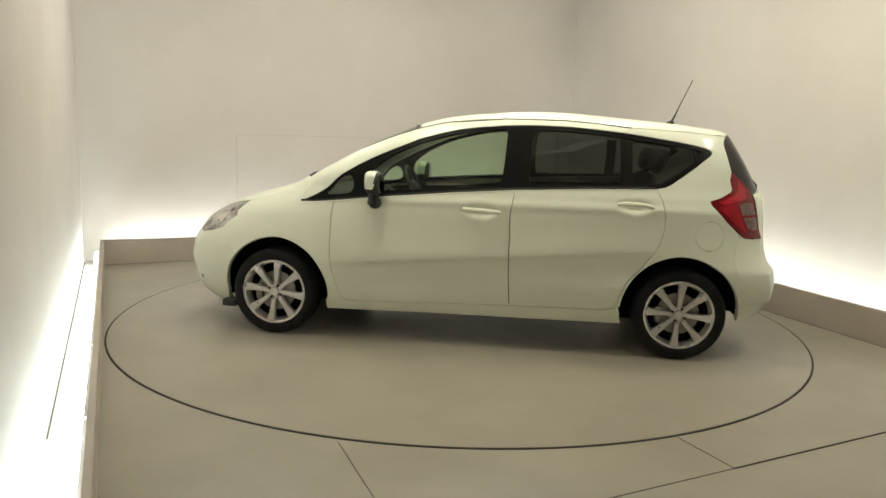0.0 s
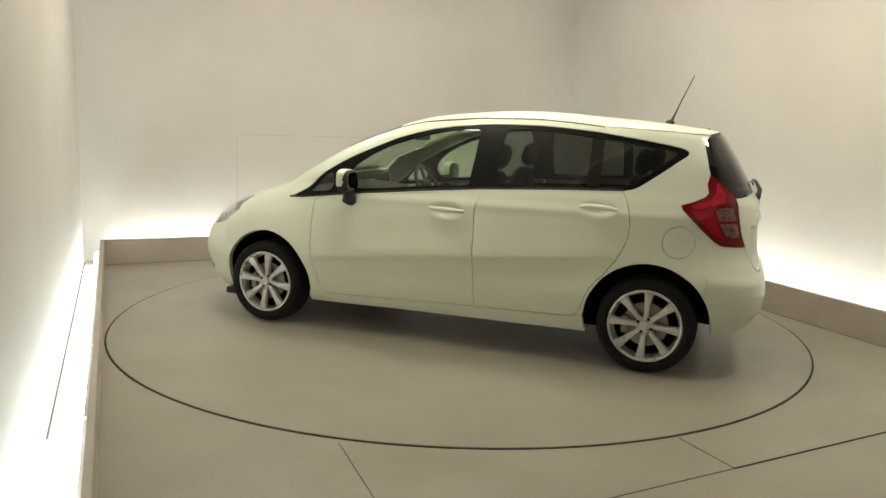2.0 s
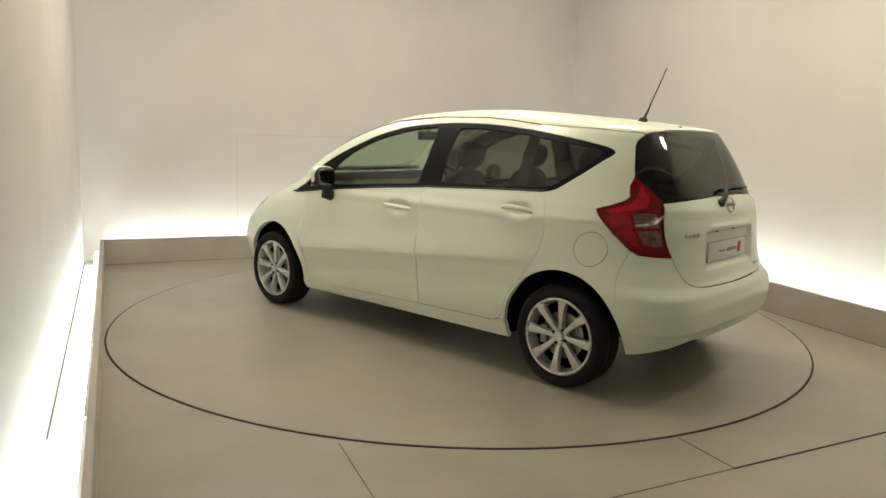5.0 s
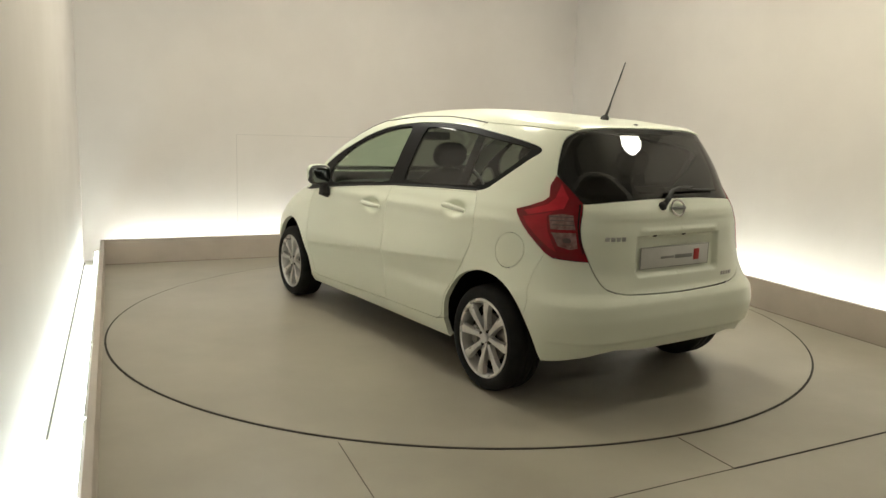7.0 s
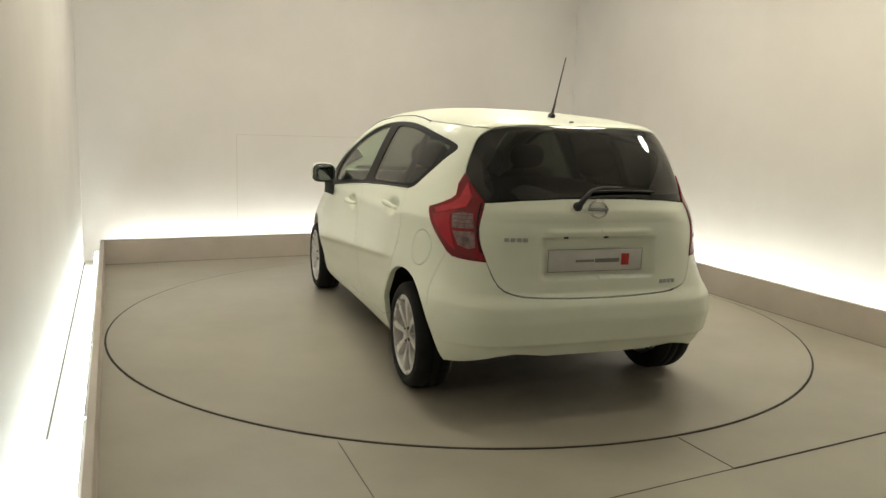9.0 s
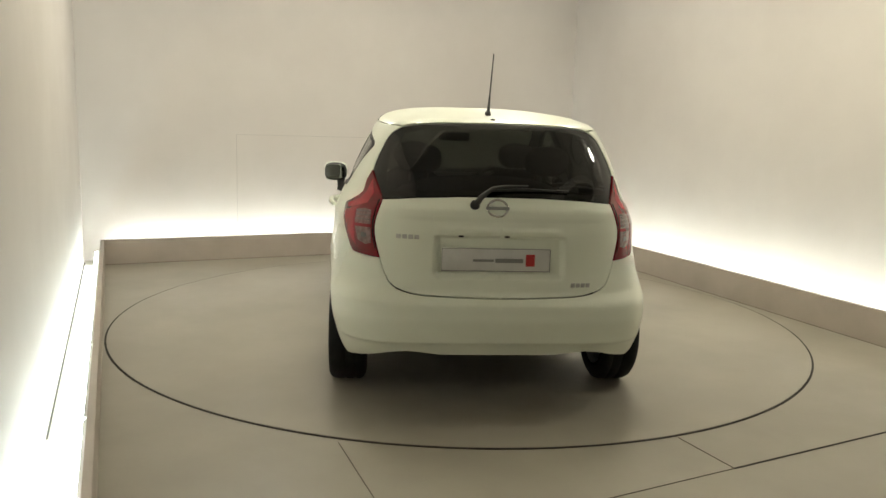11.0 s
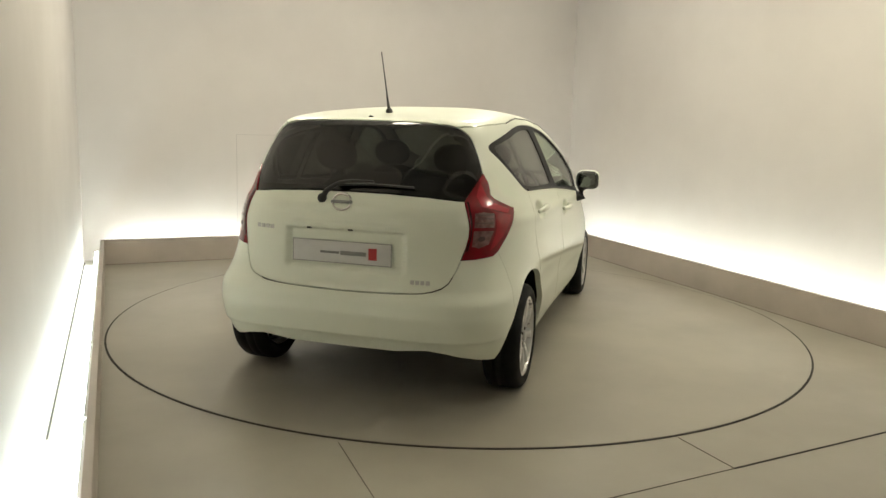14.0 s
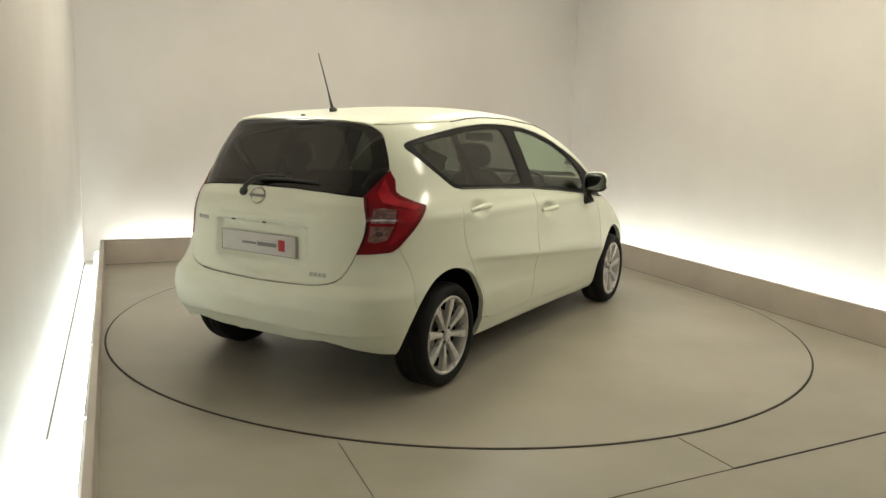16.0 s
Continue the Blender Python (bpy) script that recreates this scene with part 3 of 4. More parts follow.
sheet("rear_wing", DOOR_R[:-1] + [s(-1.12, .318)] + ARCH_R + SEAM_R[1:-1] + LAMP_OUT[::-1] + GLASS_B[::-1][1:] + RAIL_B[::-1] + WIN_B[:-1], PAINT, car, sides=(-1,), lip=.03, gap=.0012)
sheet("fuel_flap", FLAP, PAINT, car, gap=.002)
sheet("roof_rail", RAIL_P + RAIL_A[1:] + WIN_A[::-1], PAINT, car, sides=BOTH, gap=.001)

# bumpers
ARCH_FF = arc(FW, .362, .367, -6, A1, 10)
sheet("front_bumper", ARCH_FF + [s(1.50, .61)] + HEAD_LOW + [f(.45, .68), f(.2, .69), f(0, .69), f(0, .17), f(.4, .16), s(1.49, .16)], PAINT, car, both=True, lip=.03, gap=.0008)
ARCH_RR = arc(RW, .362, .367, 148, 186, 10)
sheet("rear_bumper", SEAM_R[::-1] + ARCH_RR[1:] + [s(-1.86, .255), r(.66, .262), r(.53, .305), r(.44, .318), r(.36, .31), r(.28, .298), r(0, .296)] + GATE_LOW[::-1] + LAMP_LOW[::-1][1:-1], PAINT, car, both=True, lip=.035, step=(.05, .014), gap=.001, sink=lambda P: .012 * (1 - sstep(.352, .372, P[:, 2])) * (1 - sstep(-1.98, -1.86, P[:, 0])))
# bonnet, grille, headlamps
sheet("bonnet", BON + HEAD_TOP[1:] + [f(.2, .79), f(0, .79), f(0, 1.035), f(.3, 1.037), f(.55, 1.04)], PAINT, car, both=True, step=(.06, .012))
sheet("grille", [f(0, .79), f(.2, .79), f(.45, .80), f(.45, .68), f(.2, .69), f(0, .69)], BLACK, car, both=True, sink=.02)
headlamps = sheet("headlamp", HEAD + HEAD_LOW[1:] + [f(.45, .68), f(.45, .80), s(1.50, .842)], HEADGLASS, car, "clear wrap-round headlamp", sides=BOTH, gap=.002)
sheet("headlamp_reflector", [s(1.47, .80), s(1.53, .72), s(1.60, .70), s(1.64, .74), s(1.60, .80)], CHROME, headlamps, sides=BOTH, sink=-.001, lip=0)

sheet("headlamp_bulb", round_loop([s(1.47, .815), s(1.50, .80), s(1.485, .783), s(1.455, .80)], 1), RIB, headlamps, sides=BOTH, sink=-.002, lip=.001, gap=0)


# tailgate with its hollow for the number plate
def hollow(P):
    a = np.clip((.325 - np.abs(P[:, 1])) / .035, 0, 1) * np.clip((.885 - P[:, 2]) / .012, 0, 1) * np.clip((P[:, 2] - .672) / .034, 0, 1)
    a = a * a * (3 - 2 * a)
    ledge = np.exp(-((P[:, 2] - .905) / .014) ** 2) * np.clip((.30 - np.abs(P[:, 1])) / .05, 0, 1)
    brow = sstep(.945, .972, P[:, 2]) * (1 - sstep(.985, 1.06, P[:, 2])) * (1 - sstep(.46, .56, np.abs(P[:, 1])))
    return .026 * a - .009 * ledge - .004 * brow


tailgate = sheet("tailgate", GLASS_LOW + LAMP_IN[::-1][1:] + GATE_LOW[1:], PAINT, car, both=True, gap=.0055, sink=hollow, step=(.03, .008))[0]
rear_window = sheet("rear_window", GLASS_A + GLASS_B[1:] + LAMP_TOP[::-1][1:] + GLASS_LOW[::-1][1:], REAR_TINT, tailgate, "dark tinted rear window", both=True, sink=.003, gap=.002, step=(.07, .04))
WIN_IN = [r(0, 1.395), r(.19, 1.392), r(.37, 1.38), r(.46, 1.355), r(.515, 1.30), r(.545, 1.22), r(.55, 1.12), r(.53, 1.085), r(0, 1.10)]
sheet("window_band", GLASS_A + GLASS_B[1:] + LAMP_TOP[::-1][1:] + GLASS_LOW[::-1][1:] + WIN_IN[::-1], BLACK, tailgate, "black ceramic border", both=True, sink=.008, gap=.002, lip=0, step=(.07, .04))
lamps = sheet("tail_lamp", LAMP_OUT + LAMP_LOW[1:] + LAMP_IN[1:] + LAMP_TOP[1:-1], DEEPRED, car, "red boomerang-shaped tail lamp", sides=BOTH, gap=.002, sink=-.004, step=(.04, .025))
sheet("light_guide", [r(.607, 1.13), s(-1.805, 1.06), s(-1.785, 1.028), s(-1.68, .992), s(-1.71, .968), s(-1.80, .990), r(.635, 1.008), r(.602, 1.06)], GUIDE, lamps, "brighter red light guide", sides=BOTH, sink=-.0052, lip=.001, step=(.04, .02))
sheet("brake_lens", [s(-1.685, .962), s(-1.79, .985), r(.66, 1.0), r(.690, .97), r(.700, .90), r(.684, .80), s(-1.845, .818), s(-1.775, .872), s(-1.72, .925)], RED, lamps, "red brake light lens", sides=BOTH, sink=-.0048, lip=.001, step=(.04, .02))
sheet("indicator_lens", [r(.684, .978), r(.645, .988), r(.612, .984), r(.616, .912), r(.694, .908)], CLEAR, lamps, "smoky pink lens", sides=BOTH, sink=-.0055, lip=.002, step=(.03, .02))
clear = sheet("reversing_lens", [r(.694, .898), r(.616, .902), r(.612, .825), r(.640, .814), r(.678, .83)], CLEAR, lamps, "smoky clear lens", sides=BOTH, sink=-.0055, lip=.002, step=(.03, .02))
sheet("bulb", round_loop([r(.664, .872), r(.636, .874), r(.634, .85), r(.660, .848)], 2), RIB, clear, sides=BOTH, sink=-.0066, lip=.001, gap=0)
for z_ in (.93, .95, .968):
    sheet("lens_rib", [r(.686, z_), r(.616, z_ + .003), r(.616, z_ + .007), r(.686, z_ + .004)], RIB, lamps, sides=BOTH, sink=-.0066, lip=0, gap=0)
sheet("lamp_edge", [r(.590, .80), r(.601, .86), r(.602, .93), r(.588, .99), r(.570, 1.035), r(.578, 1.035), r(.596, .99), r(.610, .93), r(.609, .86), r(.597, .80)], BLACK, lamps, sides=BOTH, sink=-.005, lip=0)


# roof panel
def plan(line):
    q = np.array(line)
    return [tuple(p) for p in wrap(q[:, 0] / US, q[:, 1])[:, :2]]


HEADER = [f(0, 1.436), f(.2, 1.433), f(.38, 1.42)]
half_roof = plan(HEADER + RAIL_A + RAIL_B[1:] + GLASS_A[::-1])
roof_loop = half_roof + [(x, -y) for x, y in half_roof[::-1][1:-1]]
sheet("roof", roof_loop, PAINT, car, chart=on_top, gap=.0015, step=(.05, .04))
sheet("headliner", roof_loop, LINER, car, chart=on_top, gap=.03, sink=.035, lip=0, step=(.12, .1))
sheet("windscreen", [f(0, 1.035), f(.3, 1.037), f(.55, 1.04)] + RAIL_P + HEADER[::-1][0:], SCREEN, car, "clear windscreen", both=True, sink=.003, step=(.1, .05))
sheet("cowl_panel", [f(0, 1.037), f(.3, 1.039), f(.53, 1.043), f(.51, 1.07), f(.3, 1.068), f(0, 1.066)], PLASTIC, car, "black cowl at the foot of the windscreen", both=True, sink=-.006, lip=.012, step=(.06, .012))
# black drip moulding along the roof
q = np.array(dense(RAIL_P[3:] + RAIL_A[1:], .05, closed=False))
for sg in BOTH:
    P, N = on_wrap(q, lambda P: np.full(len(P), .001))
    bm = bmesh.new()
    pipe(bm, [(p[0], p[1] * sg, p[2]) for p in P], .0045, 6)
    part("roof_moulding", bm, PLASTIC, car)

# side windows: black surround with openings, and the panes behind it
PANE_Q = round_loop([s(.80, .945), s(.72, 1.03), s(.645, 1.085), s(.60, 1.06), s(.60, .975), s(.64, .955)], 1)
PANE_F = round_loop([s(.475, .985), s(.50, 1.06), s(.46, 1.14), s(.30, 1.245), s(.12, 1.318), s(-.11, 1.376), s(-.30, 1.396), s(-.385, 1.396), s(-.375, 1.25), s(-.36, 1.075), s(-.36, 1.04), s(-.04, 1.022), s(.30, .99)], 1)
PANE_R = round_loop([s(-.545, 1.06), s(-.53, 1.09), s(-.53, 1.25), s(-.545, 1.38), s(-.57, 1.398), s(-.73, 1.398), s(-.90, 1.386), s(-1.04, 1.372), s(-1.15, 1.357), s(-1.26, 1.343), s(-1.43, 1.321),
                     s(-1.55, 1.306), s(-1.59, 1.286), s(-1.52, 1.22), s(-1.40, 1.128), s(-1.35, 1.097), s(-1.30, 1.085), s(-.92, 1.068)], 1)
outline = WIN_A + WIN_B[1:] + BELT_R[1:] + BELT_F[1:] + BELT_W[1:-1]
surrounds = sheet("window_surround", outline, SATIN, car, "gloss black window surround", holes=[PANE_Q, PANE_F, PANE_R], sides=BOTH, gap=.001, sink=.004, lip=.02)
sheet("quarter_pane", PANE_Q, GLASS, surrounds, sides=BOTH, sink=.008, gap=-.004, lip=0)
sheet("front_pane", PANE_F, GLASS, front_doors, "clear green side window", sides=BOTH, sink=.008, gap=-.004, lip=0)
sheet("rear_pane", PANE_R, TINT, rear_doors, "dark tinted side window", sides=BOTH, sink=.008, gap=-.004, lip=0)
sheet("window_pillar", [s(-1.085, 1.07), s(-1.085, 1.37), s(-1.16, 1.36), s(-1.16, 1.075)], PLASTIC, surrounds, "black pillar behind the glass", sides=BOTH, sink=.03, gap=0, lip=.01)
# rubber sealing strip along the belt, and the folded shoulder of the doors under it
q = np.array(dense(BELT_R + BELT_F[1:] + BELT_W[1:], .06, closed=False))
for sg in BOTH:
    P, N = on_wrap(q, lambda P: np.full(len(P), .001))
    bm = bmesh.new()
    pipe(bm, [(p[0], p[1] * sg, p[2] + .004) for p in P], .006, 6)
    part("belt_strip", bm, PLASTIC, car)
    bm = bmesh.new()
    pipe(bm, [(p[0], (p[1] + .0005) * sg, p[2] - .010) for p in P], .0065, 8)
    part("door_shoulder", bm, PAINT, car)

# inner shell behind the gaps, doors' inner side, underbody
lower = [(0.0, .20)] + [s(1.50, .20)] + arc(FW, .375, .38, -4, 184, 20) + [s(.72, .21), s(-1.10, .22)] + arc(RW, .375, .38, -4, 184, 20) + [s(-1.88, .34), (US * math.pi, .36), (US * math.pi, 1.04), r(.50, 1.02), s(-1.55, 1.02), s(-1.2, 1.03), s(-.4, 1.0), s(.5, .92), s(.95, .88), s(1.3, .83), f(.4, .76), (0.0, .76)]
sheet("inner_shell", lower, DARK, car, both=True, sink=.05, gap=0, lip=0, step=(.1, .06))
bm = bmesh.new()
rbox(bm, (.08, 0, .225), (3.1, 1.16, .07), bevel=.02)
rbox(bm, (-.19, 0, .23), (1.8, 1.5, .06), bevel=.02)
rbox(bm, (-1.86, 0, .37), (.30, 1.1, .12), bevel=.05)
part("underbody", bm, DARK, car)
for cx in (FW, RW):
    for sg in BOTH:
        bm = bmesh.new()
        k = 24
        rows = []
        for i in range(k + 1):
            a = radians(-3 + 186 * i / k)
            x, z = cx + .372 * math.cos(a), WZ + .377 * math.sin(a)
            edge = float(wrap(np.array([s(x, z)[0] / US]), np.array([z]))[0][1]) - .016
            rows.append([bm.verts.new((x, sg * y, z)) for y in (edge, .68, .52)])
        hub = bm.verts.new((cx, sg * .52, WZ))
        for a, b in zip(rows, rows[1:]):
            for j in range(2):
                bm.faces.new((a[j], a[j + 1], b[j + 1], b[j]))
            bm.faces.new((a[2], hub, b[2]))
        part("wheel_arch_liner", bm, DARK, car)


# ---------- wheels ----------
def wheel(x, sg, turn):
    e = new("wheel")
    e.parent = car
    e.matrix_basis = pose(x, sg * (.770 if x > 0 else .731), WZ) @ (Matrix() if sg > 0 else pose(0, 0, 0, 0, 0, 180))
    R = WZ - .003
    bm = bmesh.new()
    prof = [(.208, .078), (.216, .092), (.232, .1), (.256, .099), (.272, .088), (R - .004, .072), (R, .05), (R, .02), (R - .006, .016), (R - .006, .010), (R, .006), (R, -.03), (R - .006, -.034), (R - .006, -.04),
            (R, -.044), (R, -.06), (R - .006, -.08), (.256, -.095), (.23, -.1), (.208, -.085)]
    lathe(bm, prof, 72)
    part("tyre", bm, RUBBER, e, angle=60)
    bm = bmesh.new()
    lathe(bm, [(.214, .082), (.214, .090), (.207, .094), (.199, .090), (.194, .070), (.186, .045), (.18, -.06), (.2, -.085)], 72)
    rim = part("rim", bm, ALLOY, e, "silver eight-spoke alloy rim", angle=30)
    for k in range(8):
        a = radians(turn + 45 * k)
        m = Matrix.Rotation(-a, 4, "Y")
        bm = bmesh.new()
        rows = []
        for rad, w, y, d in ((.030, .017, .070, .03), (.07, .0145, .076, .03), (.12, .0180, .083, .028), (.165, .0245, .086, .026), (.196, .031, .084, .02)):
            rows.append([bm.verts.new(m @ Vector((rad, yy, zz))) for zz, yy in ((-w, y - d), (-w * .82, y), (0, y + .004), (w * .82, y), (w, y - d))])
        for p, q2 in zip(rows, rows[1:]):
            for j in range(4):
                bm.faces.new((p[j], p[j + 1], q2[j + 1], q2[j]))
            bm.faces.new((p[4], p[0], q2[0], q2[4]))
        part("spoke", bm, ALLOY, rim, angle=50)
    bm = bmesh.new()
    lathe(bm, [(.0005, .088), (.022, .088), (.027, .084), (.029, .07), (.05, .068), (.056, .05)], 32)
    part("hub_cap", bm, ALLOY, rim)
    for k in range(4):
        a = radians(turn + 22.5 + 90 * k)
        bm = bmesh.new()
        lathe(bm, [(.0005, .079), (.008, .079), (.010, .06)], 10)
        bmesh.ops.translate(bm, verts=bm.verts, vec=(.042 * math.cos(a), 0, .042 * math.sin(a)))
        part("wheel_nut", bm, PLASTIC, rim)
    bm = bmesh.new()
    lathe(bm, [(.05, .03), (.06, .035), (.13, .035), (.13, .022), (.05, .022)], 48)
    part("brake_disc", bm, STEEL, e)
    bm = bmesh.new()
    rbox(bm, (.115, .03, -.01), (.05, .06, .11), bevel=.015)
    part("brake_caliper", bm, STEEL, e)
    bm = bmesh.new()
    lathe(bm, [(.0005, .0), (.17, .0), (.185, .02)], 32)
    part("backing_plate", bm, DARK, e)
    return e


wheel(FW, 1, 97)
wheel(RW, 1, 94)
wheel(FW, -1, 80)
wheel(RW, -1, 100)


# ---------- fittings outside ----------
def near(x, z, sg=1, out=0.0):
    P, N = on_wrap(np.array([s(x, z)]), lambda P: np.full(len(P), -out))
    return Vector((P[0][0], P[0][1] * sg, P[0][2])), Vector((N[0][0], N[0][1] * sg, N[0][2]))


def handle(x0, z0, x1, z1, sg, parent):
    pts, rad = [], []
    for i in range(9):
        t = i / 8
        p, n = near(x0 + (x1 - x0) * t, z0 + (z1 - z0) * t, sg, .008 + .026 * min(1, 4 * t, 4 * (1 - t)) ** .5)
        pts.append(p)
        rad.append(.011 + .005 * math.sin(math.pi * t))
    bm = bmesh.new()
    pipe(bm, pts, rad, 10)
    h = part("door_handle", bm, PAINT, parent, "body-coloured pull handle")


for i, sg in enumerate(BOTH):
    handle(-.13, .893, -.36, .880, sg, front_doors[i])
    handle(-1.08, .955, -1.29, .942, sg, rear_doors[i])
    # door mirror: white cap over a black housing on a black foot
    e = new("door_mirror")
    e.parent = front_doors[i]
    lean = lambda v: (v.x - .25 * abs(v.y + .02) * (1 if v.x > 0 else 0), v.y, v.z * (1 - .9 * max(0, -v.y) * .6))
    M = Matrix.Translation((.436, sg * .918, 1.036)) @ Matrix.Diagonal((1, sg, 1, 1))
    bm = bmesh.new()
    blob(bm, (0, 0, 0), (.057, .087, .071), 3.6, M, 3, lean)
    part("housing", bm, PLASTIC, e)
    bm = bmesh.new()
    blob(bm, (.006, 0, .004), (.056, .089, .072), 3.6, M, 3, lean)
    bmesh.ops.bisect_plane(bm, geom=bm.verts[:] + bm.edges[:] + bm.faces[:], plane_co=M @ Vector((-.031, 0, 0)), plane_no=(1, 0, 0), clear_inner=True)
    bmesh.ops.bisect_plane(bm, geom=bm.verts[:] + bm.edges[:] + bm.faces[:], plane_co=M @ Vector((0, 0, -.034)), plane_no=(0, 0, 1), clear_inner=True)
    part("cap", bm, PAINT, e, "body-coloured mirror cap")
    bm = bmesh.new()
    blob(bm, (-.053, .004, 0), (.006, .071, .056), 4.2, M, 3)
    part("mirror_glass", bm, MIRROR, e)
    bm = bmesh.new()
    p, n = near(.44, .905, sg, 0)
    pipe(bm, [p - n * .02, p + Vector((0, sg * .035, .012)), Vector((.44, sg * .875, .965)), Vector((.44, sg * .895, 1.01))], [.045, .042, .034, .030], 12)
    part("foot", bm, PLASTIC, e)

# aerial
aerial = new("aerial")
aerial.parent = car
za = float(top(np.array([-1.47]), np.array([0.0]))[0])
bm = bmesh.new()
blob(bm, (-1.47, 0, za + .008), (.030, .017, .020), 2.2, level=2, shape=lambda v: (v.x, v.y * (1 - 6 * max(0, v.z)), v.z))
part("aerial_base", bm, PLASTIC, aerial)
bm = bmesh.new()
pipe(bm, [(-1.475, 0, za + .015), (-1.50, 0, za + .07), (-1.515, 0, za + .11), (-1.60, 0, za + .31)], [.009, .006, .004, .003], 8)
part("aerial_mast", bm, PLASTIC, aerial)
# washer nozzle over the rear window
p = wrap(np.array([math.pi - .015]), np.array([1.432]))[0]
bm = bmesh.new()
blob(bm, (p[0], p[1], p[2]), (.012, .014, .008), 2, level=2)
part("washer_nozzle", bm, PLASTIC, tailgate)

# rear wiper
def gate(y, z, out):
    P, N = on_wrap(np.array([r(y, z)]), lambda P: np.full(len(P), -out))
    return Vector((P[0][0], P[0][1] if y >= 0 else -P[0][1], P[0][2]))


bm = bmesh.new()
pipe(bm, [gate(.125, 1.025, .012), gate(.10, 1.05, .035), gate(.045, 1.090, .035), gate(-.02, 1.103, .03), gate(-.13, 1.108, .022)], [.016, .0135, .010, .008, .006], 10)
wiper = part("rear_wiper", bm, PLASTIC, tailgate, "black rear wiper arm")
bm = bmesh.new()
pipe(bm, [gate(.06, 1.090, .012), gate(-.12, 1.098, .012), gate(-.33, 1.092, .012)], [.006, .007, .005], 8)
part("wiper_blade", bm, PLASTIC, wiper)
bm = bmesh.new()
blob(bm, gate(.128, 1.025, .008), (.02, .024, .024), 2.2, level=2)
part("wiper_pivot", bm, PLASTIC, wiper)

# round chrome emblem, a plain ring with a bar
em = Matrix.Translation(gate(.02, 1.012, .008)) @ pose(0, 0, 0, 0, 14, 0)
bm = bmesh.new()
for i in range(28):
    a, b = 2 * math.pi * i / 28, 2 * math.pi * (i + 1) / 28
    pipe(bm, [em @ Vector((0, .048 * math.cos(a), .040 * math.sin(a))), em @ Vector((0, .048 * math.cos(b), .040 * math.sin(b)))], .006, 6)
emblem = part("emblem", bm, CHROME, tailgate, "round chrome emblem")
bm = bmesh.new()
rbox(bm, (-.003, 0, 0), (.008, .112, .015), em, bevel=.003)
part("emblem_bar", bm, GREYBAR, emblem, "dark grey bar across the ring")

# number plate with plain bars for its lettering
bm = bmesh.new()
px = float(gate(0, .77, -.022).x) - .006
rbox(bm, (px, .018, .768), (.008, .525, .112), bevel=.003)
plate = part("number_plate", bm, PLATE, tailgate, "white show plate with grey and red bars")
for y, z, w, h, m_ in ((.02, .768, .512, .099, None), (.08, .765, .10, .012, GREYBAR), (-.045, .765, .135, .020, GREYBAR)):
    if m_:
        bm = bmesh.new()
        rbox(bm, (px - .0045, y, z), (.002, w, h), bevel=.0008)
        part("lettering_bar", bm, m_, plate)
bm = bmesh.new()
rbox(bm, (px - .0045, -.147, .768), (.002, .044, .058), bevel=.0008)
part("red_mark", bm, REDBAR, plate)
for dz in (.054, -.054):
    bm = bmesh.new()
    rbox(bm, (px - .0042, .018, .768 + dz), (.002, .525, .003), bevel=.0005)
    part("plate_border", bm, GREYBAR, plate)
for dy in (.261, -.261):
    bm = bmesh.new()
    rbox(bm, (px - .0042, .018 + dy, .768), (.002, .003, .108), bevel=.0005)
    part("plate_border", bm, GREYBAR, plate)


def lettering(y0, y1, z, h, name):
    bm = bmesh.new()
    k = 4
    for i in range(k):
        y = y0 + (y1 - y0) * (i + .5) / k
        w = abs(y1 - y0) / k * .78
        c = gate(y, z, .002)
        nrm = math.degrees(math.atan2(gate(y + .01, z, 0).x - gate(y - .01, z, 0).x, .02))
        rbox(bm, (0, 0, 0), (.004, w, h), Matrix.Translation(c) @ pose(0, 0, 0, 0, 0, -nrm), bevel=.001)
    part(name, bm, BADGE, tailgate, "small grey chrome lettering bars")


lettering(.50, .385, .872, .020, "model_lettering")
lettering(-.345, -.445, .652, .020, "model_lettering")
for y in (.19, -.03):
    bm = bmesh.new()
    blob(bm, gate(y, .882, -.008), (.008, .014, .006), 3, level=2)
    part("plate_lamp", bm, PLASTIC, tailgate)
for sg in BOTH:
    bm = bmesh.new()
    rbox(bm, (0, 0, 0), (.04, .012, .03), Matrix.Translation(near(1.70, .33, sg, 0)[0]) @ pose(0, 0, 0, 0, 0, -sg * 48), bevel=.004)
    part("fog_lamp", bm, HEADGLASS, car)
    bm = bmesh.new()
    rbox(bm, (1.47, sg * .72, .17), (.10, .10, .05), bevel=.012)
    part("air_deflector", bm, PLASTIC, car)


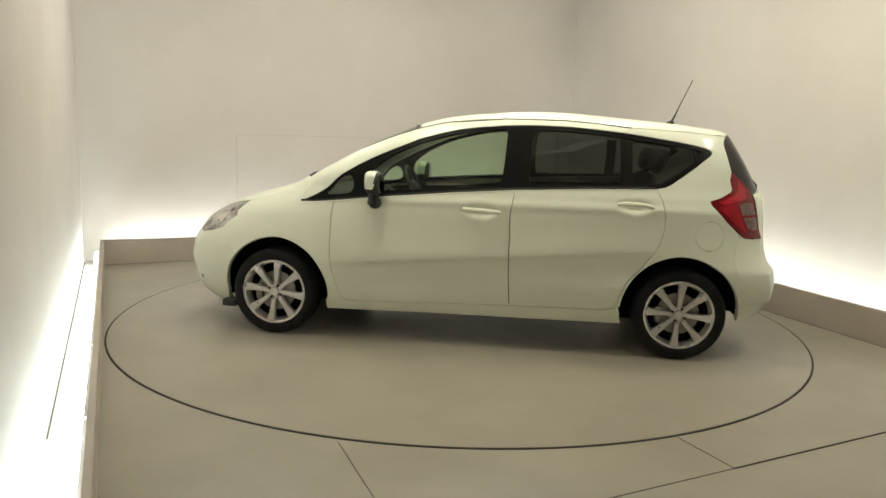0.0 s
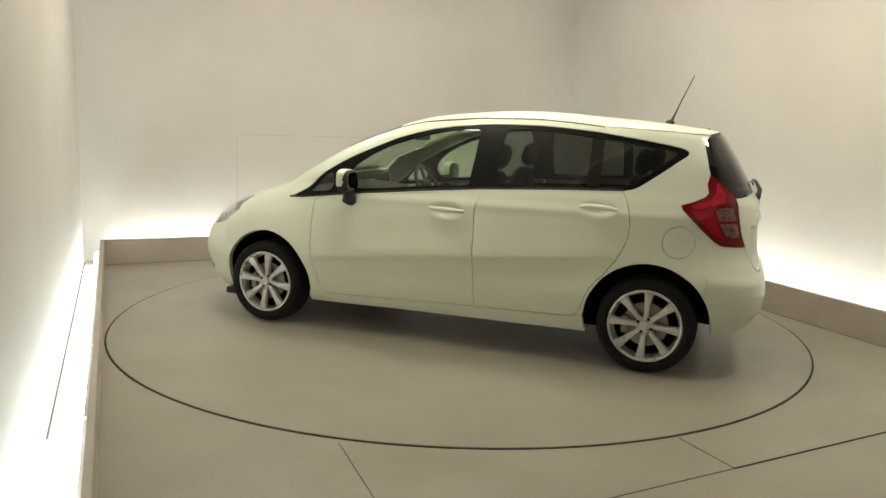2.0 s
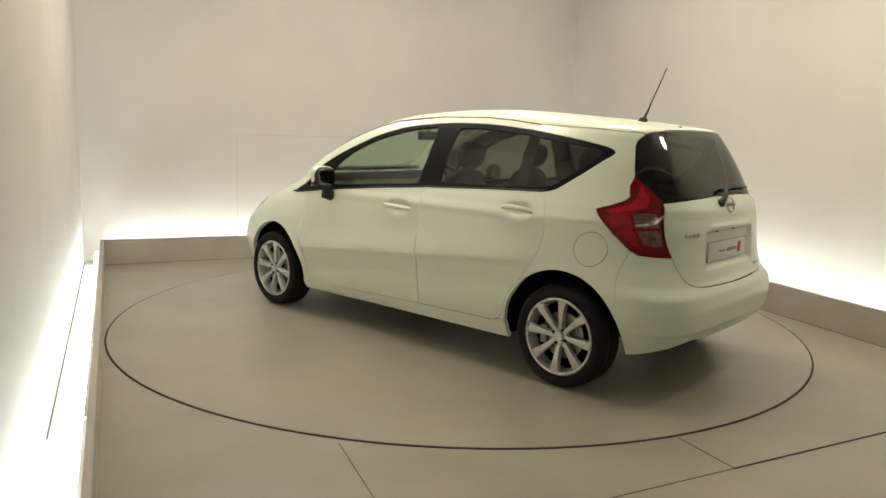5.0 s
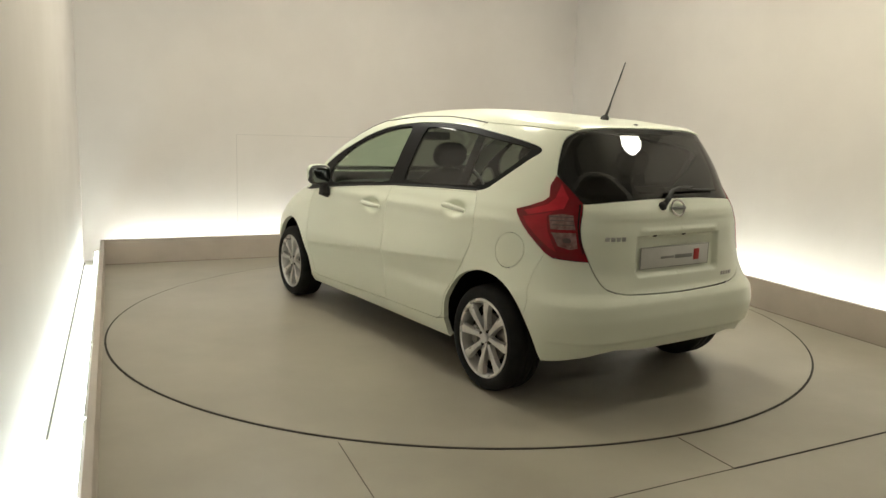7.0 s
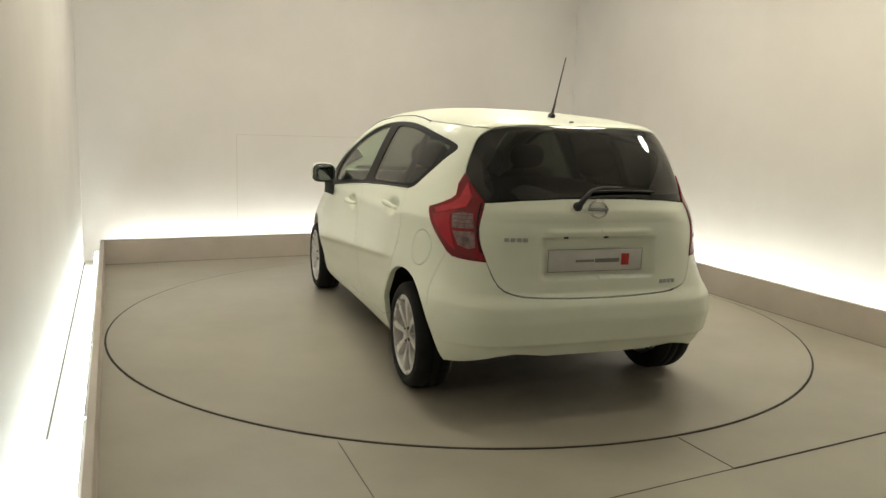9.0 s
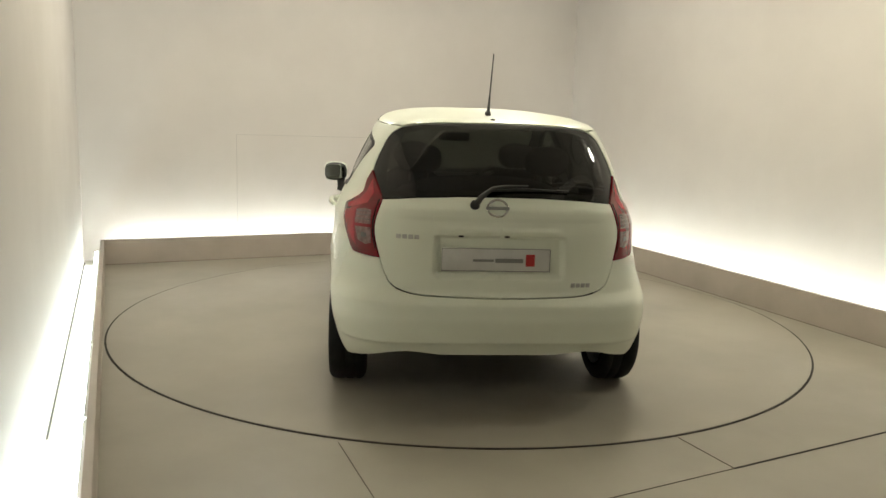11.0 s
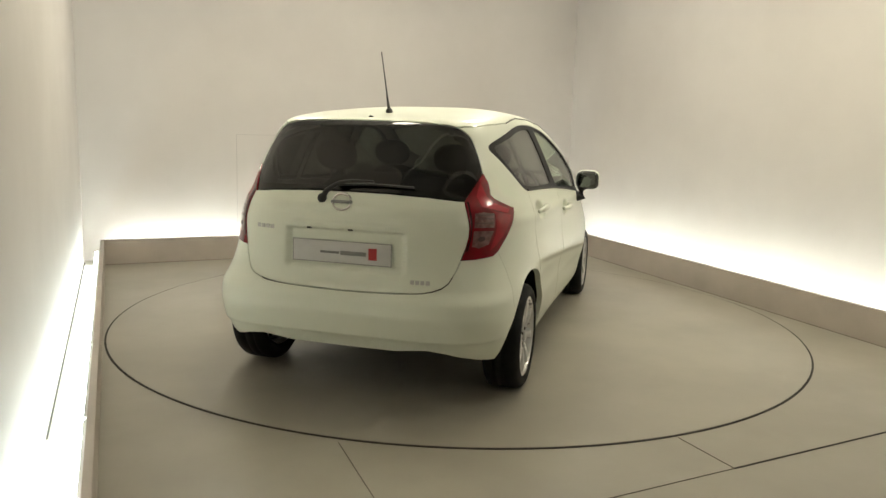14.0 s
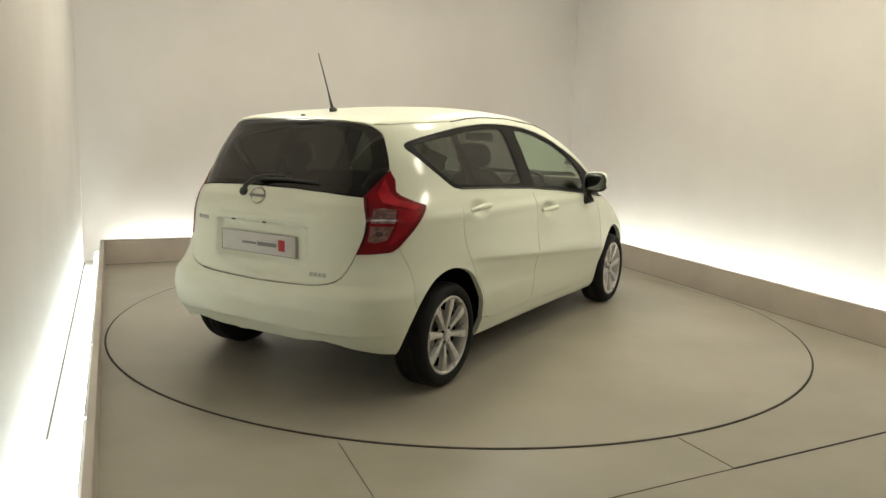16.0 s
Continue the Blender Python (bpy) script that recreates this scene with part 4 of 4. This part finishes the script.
# ---------- cabin ----------
def seat(x, y, wide, name):
    e = new(name)
    e.parent = car
    bm = bmesh.new()
    blob(bm, (x, y, .50), (.26, wide, .10), 3.5)
    part("seat_cushion", bm, CLOTH, e)
    bm = bmesh.new()
    M = Matrix.Translation((x - .22, y, .53)) @ pose(0, 0, 0, 0, -16, 0)
    blob(bm, (0, 0, .29), (.075, wide, .33), 3.2, M, 3, lambda v: (v.x, v.y * (1 - .35 * max(0, v.z)), v.z))
    part("seat_back", bm, CLOTH, e)
    rests = (0,) if wide < .4 else (-.36, .36)
    for dy in rests:
        bm = bmesh.new()
        blob(bm, (.0, dy, .715), (.05, .125, .085), 2.6, M)
        hr = part("headrest", bm, CLOTH, e)
        bm = bmesh.new()
        for dd in (-.05, .05):
            pipe(bm, [M @ Vector((0, dy + dd, .58)), M @ Vector((0, dy + dd, .68))], .006, 6)
        part("headrest_stay", bm, STEEL, hr)


seat(-.02, .36, .25, "front_seat")
seat(-.02, -.36, .25, "front_seat")
seat(-.95, 0, .60, "rear_bench")
bm = bmesh.new()
blob(bm, (.80, 0, .80), (.26, .72, .15), 4.0, shape=lambda v: (v.x, v.y, v.z + .10 * v.x))
dash = part("dashboard", bm, TRIM, car, "dark grey dashboard")
bm = bmesh.new()
rbox(bm, (.56, 0, .84), (.04, .24, .18), pose(0, 0, 0), bevel=.02)
part("centre_screen", bm, BLACK, dash)
wm = Matrix.Translation((.40, -.36, .92)) @ pose(0, 0, 0, 0, -66, 0)
steering = new("steering_wheel")
steering.parent = car
bm = bmesh.new()
for i in range(32):
    a, b = 2 * math.pi * i / 32, 2 * math.pi * (i + 1) / 32
    pipe(bm, [wm @ Vector((.185 * math.cos(a), .185 * math.sin(a), 0)), wm @ Vector((.185 * math.cos(b), .185 * math.sin(b), 0))], .016, 8, ends=False)
part("steering_rim", bm, PLASTIC, steering)
bm = bmesh.new()
blob(bm, (0, 0, -.01), (.075, .085, .03), 3, wm)
for a in (0, 90, 180):
    v = Vector((math.cos(radians(a + 180)), math.sin(radians(a + 180)), 0))
    pipe(bm, [wm @ (v * .05), wm @ (v * .18)], .014, 8)
part("steering_hub", bm, PLASTIC, steering)
bm = bmesh.new()
rbox(bm, (.30, 0, 1.335), (.03, .24, .065), bevel=.012)
pipe(bm, [(.31, 0, 1.36), (.33, 0, 1.41)], .008, 8)
part("interior_mirror", bm, PLASTIC, car)
bm = bmesh.new()
rbox(bm, (-1.72, 0, .95), (.42, 1.05, .03), bevel=.01)
part("parcel_shelf", bm, TRIM, car)


# ---------- what moves: the turntable carries the car round at an even pace ----------
def motions():
    times = [i * .5 for i in range(33)]

    def spin(t):
        k = (t - 8) / 8
        return 173.918 - 7.0305 * t - .885 * k * k

    # the car stands a little off the pivot and keeps its place on the deck
    pivot, place = pose(.0109, .0093, 0), pose(.0123, Y0, 0)
    walk(turntable, [(t, pose(0, 0, 0, 0, 0, spin(t))) for t in times])
    walk(car, [(t, pivot @ pose(0, 0, 0, 0, 0, spin(t)) @ place) for t in times])


motions()
